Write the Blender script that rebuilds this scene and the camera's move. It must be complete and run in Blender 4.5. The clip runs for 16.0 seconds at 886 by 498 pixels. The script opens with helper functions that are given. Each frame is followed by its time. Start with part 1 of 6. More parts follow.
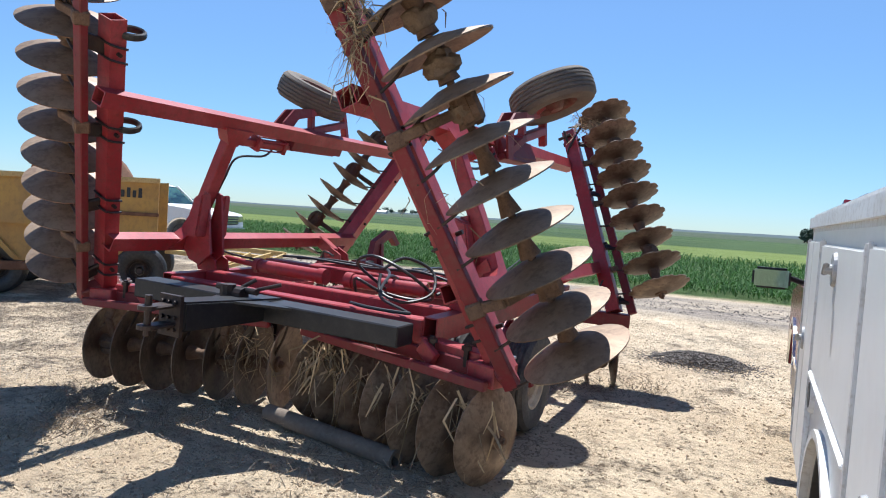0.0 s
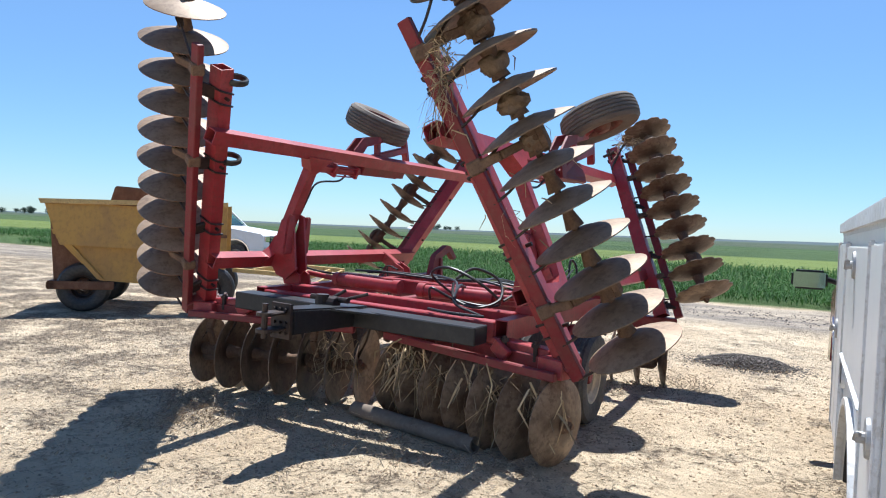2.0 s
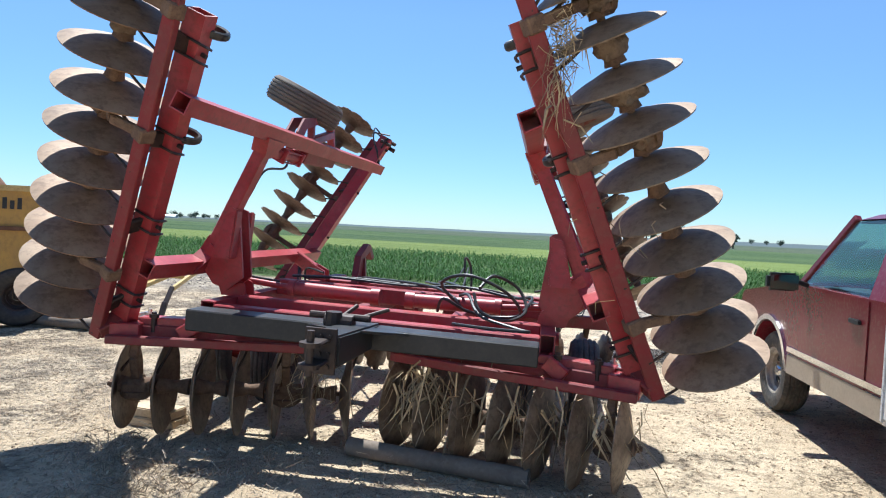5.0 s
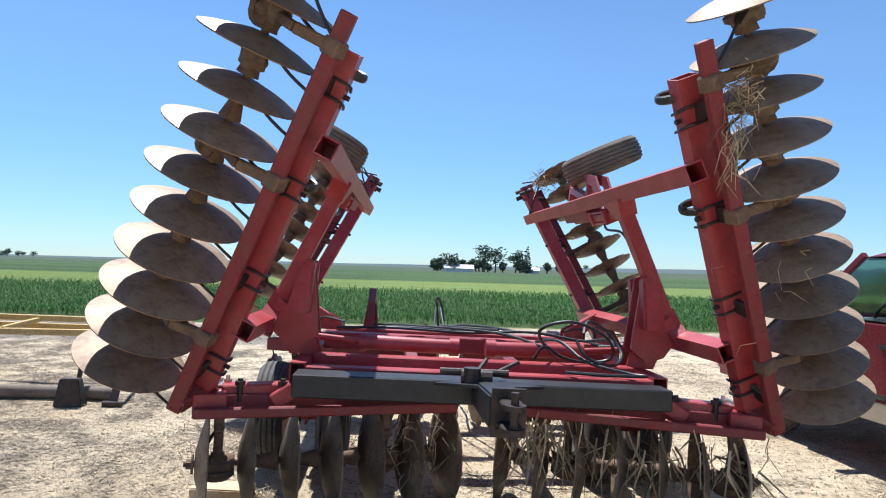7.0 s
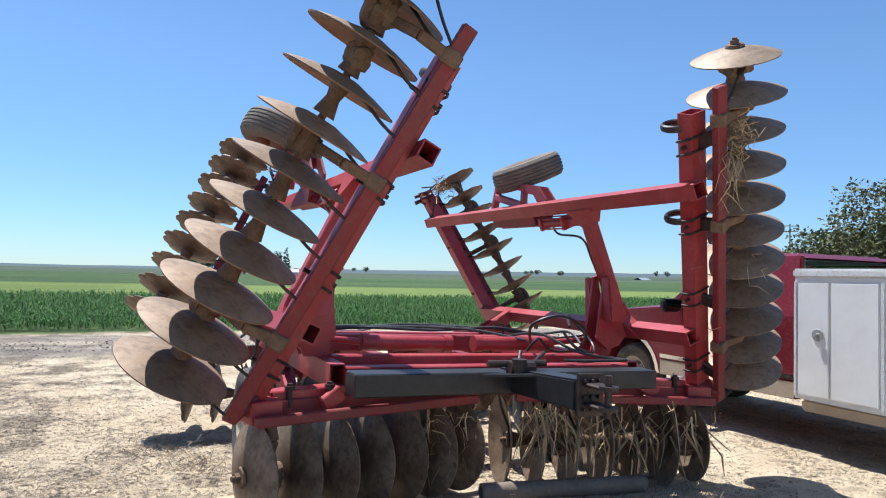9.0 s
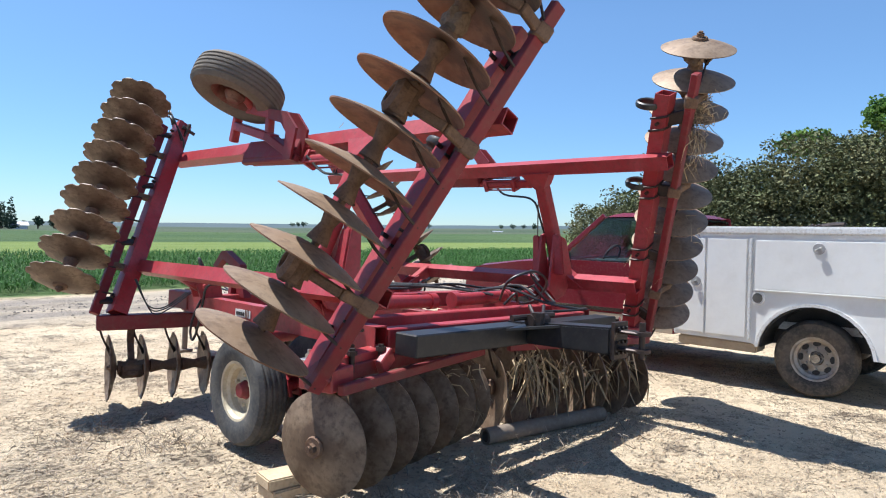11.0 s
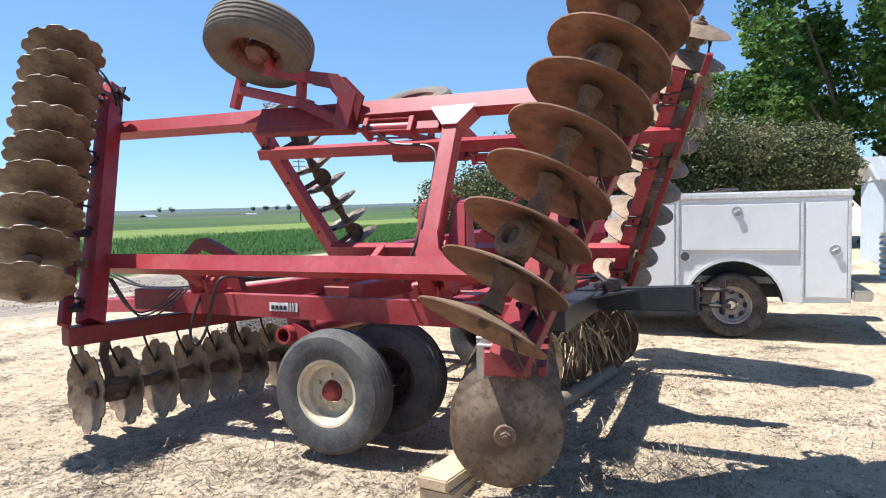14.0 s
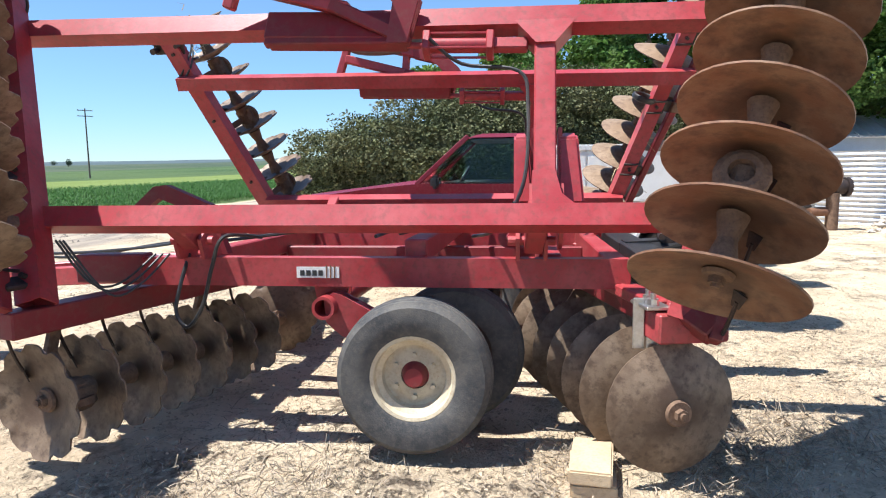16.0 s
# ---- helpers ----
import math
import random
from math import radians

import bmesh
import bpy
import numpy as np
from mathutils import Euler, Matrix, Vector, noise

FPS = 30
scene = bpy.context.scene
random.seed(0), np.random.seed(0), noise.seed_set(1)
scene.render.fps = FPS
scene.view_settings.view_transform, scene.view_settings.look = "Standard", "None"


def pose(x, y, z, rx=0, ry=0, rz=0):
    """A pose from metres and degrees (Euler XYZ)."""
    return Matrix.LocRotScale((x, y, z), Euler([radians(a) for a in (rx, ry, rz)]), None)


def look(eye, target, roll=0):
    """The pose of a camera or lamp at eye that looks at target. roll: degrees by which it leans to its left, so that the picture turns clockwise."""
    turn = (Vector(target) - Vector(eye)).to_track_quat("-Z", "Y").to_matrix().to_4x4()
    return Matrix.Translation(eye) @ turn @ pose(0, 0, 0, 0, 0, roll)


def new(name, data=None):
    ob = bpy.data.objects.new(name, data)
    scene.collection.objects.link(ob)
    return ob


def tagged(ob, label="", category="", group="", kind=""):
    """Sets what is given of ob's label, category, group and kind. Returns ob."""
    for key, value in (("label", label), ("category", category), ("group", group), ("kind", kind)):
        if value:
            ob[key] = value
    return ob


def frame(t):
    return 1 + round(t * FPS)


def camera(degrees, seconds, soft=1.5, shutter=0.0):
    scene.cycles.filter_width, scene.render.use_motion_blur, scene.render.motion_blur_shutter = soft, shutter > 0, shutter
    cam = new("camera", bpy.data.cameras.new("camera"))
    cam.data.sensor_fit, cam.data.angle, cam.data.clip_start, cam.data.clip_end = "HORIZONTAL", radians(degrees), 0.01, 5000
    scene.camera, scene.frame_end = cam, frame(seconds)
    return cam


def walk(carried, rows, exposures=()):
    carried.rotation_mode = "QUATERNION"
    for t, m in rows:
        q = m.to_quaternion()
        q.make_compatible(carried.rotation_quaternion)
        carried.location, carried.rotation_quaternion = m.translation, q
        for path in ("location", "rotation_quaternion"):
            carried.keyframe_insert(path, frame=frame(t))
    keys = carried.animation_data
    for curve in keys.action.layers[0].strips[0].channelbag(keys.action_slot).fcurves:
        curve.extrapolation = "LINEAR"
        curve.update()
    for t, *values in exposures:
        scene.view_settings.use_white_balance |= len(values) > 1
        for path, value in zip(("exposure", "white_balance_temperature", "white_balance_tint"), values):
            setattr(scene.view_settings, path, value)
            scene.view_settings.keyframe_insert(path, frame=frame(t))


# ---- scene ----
cam = camera(68.0, 16.0, soft=1.1)
PATH = [
    (0, (3.019, -4.717, 1.575), (2.138, -2.925, 1.474), 3.75),
    (0.5, (3.058, -4.949, 1.585), (2.140, -3.173, 1.575), 3.00),
    (1, (3.080, -5.117, 1.544), (2.032, -3.416, 1.636), 2.53),
    (1.5, (3.047, -5.143, 1.532), (1.941, -3.478, 1.594), 2.58),
    (2, (3.064, -5.354, 1.559), (2.088, -3.610, 1.500), 2.33),
    (2.5, (3.023, -5.478, 1.600), (2.052, -3.730, 1.559), 1.91),
    (3, (2.848, -5.362, 1.550), (1.893, -3.604, 1.522), 1.91),
    (3.2, (2.748, -5.359, 1.559), (1.861, -3.567, 1.527), 2.47),
    (5.3, (0.830, -5.264, 1.562), (0.557, -3.284, 1.506), 2.72),
    (5.5, (0.669, -5.223, 1.562), (0.412, -3.240, 1.512), 2.61),
    (6, (0.270, -5.248, 1.587), (0.110, -3.255, 1.645), 2.46),
    (6.5, (-0.172, -5.317, 1.584), (-0.176, -3.318, 1.649), 1.68),
    (7, (-0.608, -5.250, 1.607), (-0.468, -3.256, 1.664), 1.70),
    (7.5, (-1.017, -5.278, 1.620), (-0.693, -3.305, 1.672), 1.24),
    (8, (-1.454, -5.174, 1.591), (-0.970, -3.235, 1.654), 1.06),
    (8.5, (-1.928, -5.142, 1.583), (-1.238, -3.267, 1.673), 1.28),
    (9, (-2.391, -5.040, 1.549), (-1.542, -3.231, 1.631), 1.43),
    (9.5, (-2.794, -4.820, 1.573), (-1.774, -3.099, 1.553), 1.74),
    (10, (-3.165, -4.661, 1.605), (-1.966, -3.061, 1.568), 1.67),
    (10.2, (-3.315, -4.590, 1.584), (-2.061, -3.033, 1.540), 1.69),
    (12.3, (-4.587, -3.382, 1.574), (-2.940, -2.246, 1.561), -1.23),
    (12.5, (-4.669, -3.276, 1.598), (-2.996, -2.182, 1.583), -1.56),
    (13, (-4.788, -2.913, 1.535), (-3.107, -1.830, 1.503), -2.16),
    (13.5, (-4.863, -2.594, 1.521), (-3.162, -1.545, 1.443), -1.91),
    (14, (-4.973, -2.196, 1.539), (-3.140, -1.404, 1.427), -1.16),
    (14.5, (-4.993, -1.676, 1.505), (-3.121, -0.995, 1.327), -0.82),
    (15, (-5.018, -1.218, 1.492), (-3.110, -0.654, 1.289), -0.96),
    (15.5, (-4.833, -0.838, 1.457), (-2.888, -0.430, 1.229), -1.19),
    (16, (-4.649, -0.479, 1.457), (-2.679, -0.236, 1.210), -0.71),
]
walk(cam, [(t, look(eye, target, roll)) for t, eye, target, roll in PATH], [(0.0, 0.60, 5250, 7), (5.5, 0.76, 5200, 4), (8.0, 0.64, 5250, 6), (10.0, 0.72, 5270, 6), (12.5, 0.80, 5320, 7), (16.0, 0.98, 5380, 7)])

# ---- light ----
SUN_DIR = Vector((-0.47, 1.22, 3.13)).normalized()
world = bpy.data.worlds.new("sky")
scene.world = world
world.use_nodes = True
wn = world.node_tree.nodes
sky = wn.new("ShaderNodeTexSky")
sky.sky_type = "NISHITA"
sky.sun_disc = False
sky.sun_elevation = math.asin(SUN_DIR.z)
sky.sun_rotation = math.atan2(SUN_DIR.x, SUN_DIR.y)
sky.air_density, sky.dust_density, sky.ozone_density = 1.0, 0.0, 1.1
sky.altitude = 300
wn["Background"].inputs["Strength"].default_value = 0.083
# clear dry air: the band near the horizon stays pale blue rather than white
wl = world.node_tree.links
coord, parts, band, tint = wn.new("ShaderNodeTexCoord"), wn.new("ShaderNodeSeparateXYZ"), wn.new("ShaderNodeValToRGB"), wn.new("ShaderNodeMix")
tint.data_type, tint.blend_type = "RGBA", "MULTIPLY"
tint.inputs["Factor"].default_value = 1.0
wl.new(coord.outputs["Generated"], parts.inputs[0])
wl.new(parts.outputs["Z"], band.inputs["Fac"])
band.color_ramp.elements[0].position, band.color_ramp.elements[0].color = 0.0, (0.63, 0.745, 0.87, 1)
band.color_ramp.elements[1].position, band.color_ramp.elements[1].color = 0.30, (1, 1, 1, 1)
wl.new(sky.outputs[0], tint.inputs[6])
wl.new(band.outputs["Color"], tint.inputs[7])
wl.new(tint.outputs[2], wn["Background"].inputs["Color"])
sun_data = bpy.data.lights.new("sun", "SUN")
sun_data.energy, sun_data.angle, sun_data.color = 5.5, radians(0.53), (1.0, 0.87, 0.72)
sun = new("sun", sun_data)
sun.matrix_world = look(SUN_DIR * 60, (0, 0, 0))


# ---- materials ----
def material(name, base, rough=0.6, metal=0.0, second=None, scale=8.0, amount=0.5, third=None, scale3=60.0, amount3=0.3, bump=0.1, bump_scale=80.0, spec=0.5, by_object=0.0, detail=6.0):
    """A surface with two colours mixed by large patches, a third by fine grain, and relief."""
    m = bpy.data.materials.new(name)
    m.use_nodes = True
    nt = m.node_tree
    n, l = nt.nodes, nt.links
    bsdf = n["Principled BSDF"]
    bsdf.inputs["Roughness"].default_value = rough
    bsdf.inputs["Metallic"].default_value = metal
    bsdf.inputs["Specular IOR Level"].default_value = spec
    geo = n.new("ShaderNodeTexCoord")
    second = second or tuple(c * 0.75 for c in base)
    third = third or tuple(c * 0.6 for c in base)

    def blotch(size, low, high, det):
        tex = n.new("ShaderNodeTexNoise")
        tex.inputs["Scale"].default_value = size
        tex.inputs["Detail"].default_value = det
        tex.inputs["Roughness"].default_value = 0.65
        l.new(geo.outputs["Object"], tex.inputs["Vector"])
        ramp = n.new("ShaderNodeMapRange")
        ramp.inputs["From Min"].default_value, ramp.inputs["From Max"].default_value = low, high
        l.new(tex.outputs["Fac"], ramp.inputs["Value"])
        return ramp.outputs["Result"]

    def mixed(a, b, fac, top):
        mix = n.new("ShaderNodeMix")
        mix.data_type = "RGBA"
        mul = n.new("ShaderNodeMath")
        mul.operation = "MULTIPLY"
        mul.inputs[1].default_value = top
        l.new(fac, mul.inputs[0])
        l.new(mul.outputs[0], mix.inputs["Factor"])
        if isinstance(a, tuple):
            mix.inputs["A"].default_value = (*a, 1)
        else:
            l.new(a, mix.inputs["A"])
        mix.inputs["B"].default_value = (*b, 1)
        return mix.outputs["Result"]

    c = mixed(base, second, blotch(scale, 0.42, 0.62, detail), amount)
    c = mixed(c, third, blotch(scale3, 0.48, 0.66, 4.0), amount3)
    if by_object:
        info = n.new("ShaderNodeObjectInfo")
        hsv = n.new("ShaderNodeHueSaturation")
        rng = n.new("ShaderNodeMapRange")
        rng.inputs["To Min"].default_value, rng.inputs["To Max"].default_value = 1 - by_object, 1 + by_object
        l.new(info.outputs["Random"], rng.inputs["Value"])
        l.new(rng.outputs["Result"], hsv.inputs["Value"])
        l.new(c, hsv.inputs["Color"])
        c = hsv.outputs["Color"]
    l.new(c, bsdf.inputs["Base Color"])
    if bump:
        tex = n.new("ShaderNodeTexNoise")
        tex.inputs["Scale"].default_value = bump_scale
        tex.inputs["Detail"].default_value = 5
        l.new(geo.outputs["Object"], tex.inputs["Vector"])
        bm_ = n.new("ShaderNodeBump")
        bm_.inputs["Strength"].default_value = bump
        bm_.inputs["Distance"].default_value = 0.01
        l.new(tex.outputs["Fac"], bm_.inputs["Height"])
        l.new(bm_.outputs["Normal"], bsdf.inputs["Normal"])
    return m


def island_tint(m, spread):
    """Vary the value of each loose piece of a joined mesh."""
    nt = m.node_tree
    bsdf = nt.nodes["Principled BSDF"]
    link = bsdf.inputs["Base Color"].links[0]
    source = link.from_socket
    geo = nt.nodes.new("ShaderNodeNewGeometry")
    hsv = nt.nodes.new("ShaderNodeHueSaturation")
    rng = nt.nodes.new("ShaderNodeMapRange")
    rng.inputs["To Min"].default_value, rng.inputs["To Max"].default_value = 1 - spread, 1 + spread
    nt.links.new(geo.outputs["Random Per Island"], rng.inputs["Value"])
    nt.links.new(rng.outputs["Result"], hsv.inputs["Value"])
    nt.links.new(source, hsv.inputs["Color"])
    nt.links.new(hsv.outputs["Color"], bsdf.inputs["Base Color"])
    return m


def see_through(m, share):
    """Leaves pass part of the light on to their shaded side."""
    n, l = m.node_tree.nodes, m.node_tree.links
    b = n["Principled BSDF"]
    t = n.new("ShaderNodeBsdfTranslucent")
    l.new(b.inputs["Base Color"].links[0].from_socket, t.inputs["Color"])
    x = n.new("ShaderNodeMixShader")
    x.inputs[0].default_value = share
    l.new(b.outputs[0], x.inputs[1])
    l.new(t.outputs[0], x.inputs[2])
    l.new(x.outputs[0], n["Material Output"].inputs["Surface"])
    return m


def hub_mud(m):
    """A ring of dark caked mud round a disc's hub, ragged at its edge, and smears across the face."""
    nt = m.node_tree
    n, l = nt.nodes, nt.links
    bsdf = n["Principled BSDF"]
    source = bsdf.inputs["Base Color"].links[0].from_socket
    tc = n.new("ShaderNodeTexCoord")
    far = n.new("ShaderNodeVectorMath")
    far.operation = "LENGTH"
    flat = n.new("ShaderNodeVectorMath")
    flat.operation = "MULTIPLY"
    flat.inputs[1].default_value = (1, 1, 0)
    info = n.new("ShaderNodeObjectInfo")
    shift = n.new("ShaderNodeVectorMath")
    shift.operation = "ADD"
    l.new(tc.outputs["Object"], flat.inputs[0])
    l.new(flat.outputs[0], far.inputs[0])
    l.new(tc.outputs["Object"], shift.inputs[0])
    spread = n.new("ShaderNodeMath")
    spread.operation = "MULTIPLY"
    spread.inputs[1].default_value = 40.0
    l.new(info.outputs["Random"], spread.inputs[0])
    l.new(spread.outputs[0], shift.inputs[1])
    tex = n.new("ShaderNodeTexNoise")
    tex.inputs["Scale"].default_value, tex.inputs["Detail"].default_value = 7.0, 6.0
    l.new(shift.outputs[0], tex.inputs["Vector"])
    ragged = n.new("ShaderNodeMath")
    ragged.operation = "MULTIPLY_ADD"
    ragged.inputs[1].default_value, ragged.inputs[2].default_value = 0.38, -0.19
    l.new(tex.outputs["Fac"], ragged.inputs[0])
    reach = n.new("ShaderNodeMath")
    reach.operation = "ADD"
    l.new(far.outputs["Value"], reach.inputs[0])
    l.new(ragged.outputs[0], reach.inputs[1])
    rng = n.new("ShaderNodeMapRange")
    for key, val in (("From Min", 0.10), ("From Max", 0.20), ("To Min", 0.75), ("To Max", 0.0)):
        rng.inputs[key].default_value = val
    l.new(reach.outputs[0], rng.inputs["Value"])
    mix = n.new("ShaderNodeMix")
    mix.data_type = "RGBA"
    mix.inputs["B"].default_value = (0.085, 0.052, 0.034, 1)
    l.new(rng.outputs["Result"], mix.inputs["Factor"])
    l.new(source, mix.inputs["A"])
    l.new(mix.outputs["Result"], bsdf.inputs["Base Color"])
    return m


RED = material("faded red paint", (0.325, 0.026, 0.032), 0.42, 0, (0.42, 0.085, 0.085), 2.6, 0.65, (0.13, 0.045, 0.035), 30, 0.45, 0.05, 90)
RUST_RED = material("dirty red paint", (0.215, 0.016, 0.022), 0.55, 0, (0.15, 0.035, 0.03), 3.5, 0.7, (0.19, 0.085, 0.06), 22, 0.3, 0.08, 90)
DISC = hub_mud(material("soil-worn steel disc", (0.15, 0.10, 0.063), 0.48, 0.05, (0.33, 0.245, 0.165), 4.5, 0.65, (0.07, 0.043, 0.028), 22, 0.65, 0.12, 110, 0.4, 0.16))
DISC_RUST = hub_mud(material("rust-brown steel disc", (0.205, 0.098, 0.05), 0.52, 0.0, (0.30, 0.19, 0.115), 4.2, 0.7, (0.075, 0.042, 0.03), 11, 0.6, 0.12, 110, 0.4, 0.18))
DISC_DUST = material("dust-coated disc face", (0.25, 0.17, 0.105), 0.58, 0.25, (0.37, 0.275, 0.185), 5.0, 0.7, (0.13, 0.08, 0.05), 16, 0.6, 0.1, 110, 0.5, 0.14)
SPOOL = material("mud-caked cast iron", (0.15, 0.09, 0.055), 0.85, 0.0, (0.24, 0.15, 0.09), 14, 0.7, (0.05, 0.035, 0.026), 70, 0.4, 0.4, 60)
IRON = material("dark oily steel", (0.045, 0.035, 0.032), 0.5, 0.5, (0.09, 0.06, 0.045), 12, 0.6, bump=0.15)
STEEL = material("bright steel", (0.62, 0.6, 0.57), 0.3, 0.9, (0.4, 0.36, 0.3), 20, 0.5, bump=0.05)
BLACK = material("satin black paint", (0.012, 0.013, 0.016), 0.42, 0, (0.03, 0.029, 0.028), 4, 0.6, (0.10, 0.085, 0.07), 30, 0.12, 0.03, 90)
RUBBER = material("dusty tyre rubber", (0.05, 0.05, 0.052), 0.8, 0, (0.13, 0.12, 0.105), 5, 0.7, (0.2, 0.17, 0.13), 50, 0.25, 0.25, 120)
RUBBER_TAN = material("sun-bleached tyre rubber", (0.15, 0.125, 0.10), 0.85, 0, (0.22, 0.18, 0.135), 5, 0.7, (0.07, 0.06, 0.05), 45, 0.3, 0.25, 120)
RUBBER_TRUCK = material("truck tyre rubber", (0.035, 0.034, 0.033), 0.8, 0, (0.16, 0.13, 0.10), 5, 0.6, (0.2, 0.17, 0.13), 40, 0.25, 0.25, 120)
RIM_DUST = material("dust-caked red rim", (0.17, 0.05, 0.04), 0.8, 0, (0.24, 0.15, 0.105), 8, 0.8, (0.07, 0.035, 0.028), 30, 0.5, 0.2)
CREAM = material("cream rim paint", (0.62, 0.54, 0.38), 0.5, 0, (0.5, 0.4, 0.26), 9, 0.6, (0.3, 0.19, 0.11), 50, 0.3, 0.06)
HOSE = material("black hydraulic hose", (0.02, 0.02, 0.021), 0.45, 0, (0.07, 0.06, 0.05), 30, 0.5, bump=0.1)
WHITE = material("white body paint", (0.82, 0.81, 0.78), 0.38, 0, (0.73, 0.715, 0.68), 2.2, 0.5, (0.5, 0.46, 0.4), 9, 0.08, 0.01, 40)
WHITE_OLD = material("scuffed white paint", (0.74, 0.74, 0.73), 0.45, 0, (0.6, 0.58, 0.54), 4, 0.6, (0.3, 0.24, 0.18), 40, 0.35, 0.06, 70)
MAROON = material("maroon car paint", (0.14, 0.010, 0.019), 0.25, 0, (0.17, 0.02, 0.03), 2.0, 0.5, (0.22, 0.12, 0.09), 35, 0.15, 0.01, 30)
BEIGE = material("beige lower body paint", (0.43, 0.36, 0.27), 0.4, 0, (0.35, 0.28, 0.2), 4, 0.6, (0.25, 0.19, 0.13), 40, 0.3, 0.03)
CHROME = material("chrome", (0.75, 0.75, 0.76), 0.14, 1.0, (0.6, 0.58, 0.55), 8, 0.4, bump=0)
DARK_PLASTIC = material("black plastic", (0.018, 0.018, 0.02), 0.5, 0, (0.04, 0.038, 0.035), 10, 0.5, bump=0.04)
ALLOY = material("dull dusty steel wheel", (0.42, 0.39, 0.35), 0.55, 0.35, (0.28, 0.22, 0.16), 9, 0.7, bump=0.06)
LATCH = material("dull plated latch", (0.42, 0.42, 0.42), 0.5, 0.4, (0.3, 0.28, 0.26), 20, 0.5, bump=0.03)
CLOTH = material("grey seat cloth", (0.22, 0.20, 0.19), 0.9, 0, (0.16, 0.145, 0.14), 6, 0.5, bump=0.1)
YELLOW = material("weathered yellow paint", (0.53, 0.31, 0.065), 0.6, 0, (0.40, 0.235, 0.07), 1.6, 0.8, (0.20, 0.115, 0.05), 12, 0.3, 0.08)
YELLOW_PALE = material("bleached yellow paint", (0.62, 0.45, 0.17), 0.6, 0, (0.5, 0.33, 0.11), 4, 0.7, (0.2, 0.12, 0.06), 35, 0.4, 0.08)
RUST = material("brown rusted sheet", (0.16, 0.075, 0.04), 0.8, 0.1, (0.25, 0.13, 0.07), 6, 0.7, bump=0.2)
PIPE = material("grey irrigation pipe", (0.19, 0.15, 0.115), 0.8, 0.0, (0.12, 0.09, 0.065), 5, 0.6, (0.3, 0.24, 0.18), 30, 0.3, 0.12)
WOOD = material("pale sawn timber", (0.56, 0.43, 0.27), 0.75, 0, (0.45, 0.33, 0.2), 7, 0.7, (0.28, 0.19, 0.11), 60, 0.35, 0.2, 120)
STRAW = island_tint(material("dry straw", (0.50, 0.38, 0.215), 0.8, 0, (0.27, 0.195, 0.115), 4, 0.7, bump=0), 0.55)
STALK = island_tint(material("grey-brown plant residue", (0.36, 0.295, 0.215), 0.9, 0, (0.22, 0.175, 0.125), 4, 0.7, bump=0), 0.45)
GRAVEL = island_tint(material("dark gravel", (0.145, 0.125, 0.108), 0.85, 0, (0.25, 0.215, 0.18), 9, 0.6, bump=0.2), 0.5)
CLOD = island_tint(material("dry soil clods", (0.47, 0.365, 0.24), 0.95, 0, (0.36, 0.275, 0.18), 8, 0.6, bump=0.3), 0.3)
CORN = see_through(island_tint(material("young corn leaf", (0.055, 0.125, 0.028), 0.65, 0, (0.07, 0.155, 0.035), 1.5, 0.7, bump=0, spec=0.2), 0.35), 0.25)
LEAF = see_through(island_tint(material("broad tree leaf", (0.085, 0.165, 0.034), 0.5, 0, (0.17, 0.25, 0.06), 0.8, 0.7, bump=0, spec=0.25), 0.45), 0.4)
LEAF_DARK = island_tint(material("dusty dark shrub leaf", (0.115, 0.13, 0.058), 0.7, 0, (0.19, 0.18, 0.095), 1.1, 0.7, bump=0, spec=0.15), 0.5)
# lightened and greyed: distance haze is put into this leaf colour
LEAF_FAR = island_tint(material("far tree foliage", (0.065, 0.095, 0.06), 0.8, 0, (0.045, 0.075, 0.045), 0.3, 0.6, bump=0), 0.3)
MUD = material("dried grey-brown mud", (0.19, 0.135, 0.09), 0.95, 0, (0.29, 0.215, 0.145), 9, 0.7, (0.08, 0.055, 0.038), 40, 0.5, 0.6, 45)
BARK = material("grey bark", (0.12, 0.085, 0.06), 0.9, 0, (0.2, 0.16, 0.12), 9, 0.7, bump=0.5, bump_scale=30)
GALV = material("galvanised sheet", (0.6, 0.61, 0.62), 0.4, 0.6, (0.5, 0.5, 0.5), 3, 0.5, (0.35, 0.25, 0.17), 25, 0.2, 0.03)
BLUE_WALL = material("pale blue-grey siding", (0.5, 0.56, 0.62), 0.6, 0, (0.42, 0.46, 0.5), 3, 0.5, bump=0.05)
RUBBLE = material("pale broken concrete", (0.5, 0.46, 0.4), 0.9, 0, (0.38, 0.34, 0.28), 5, 0.7, bump=0.3)
FAR_WHITE = material("white farm building", (0.75, 0.75, 0.75), 0.6, 0, (0.65, 0.65, 0.66), 0.5, 0.5, bump=0)
POLE_WOOD = material("weathered pole timber", (0.13, 0.10, 0.08), 0.9, 0, (0.2, 0.165, 0.13), 6, 0.6, bump=0.2)
LETTER = material("white decal", (0.75, 0.74, 0.72), 0.5, 0, (0.6, 0.58, 0.55), 30, 0.5, bump=0)
LETTER_BLACK = material("black decal", (0.02, 0.02, 0.02), 0.5, 0, (0.05, 0.05, 0.05), 30, 0.5, bump=0)


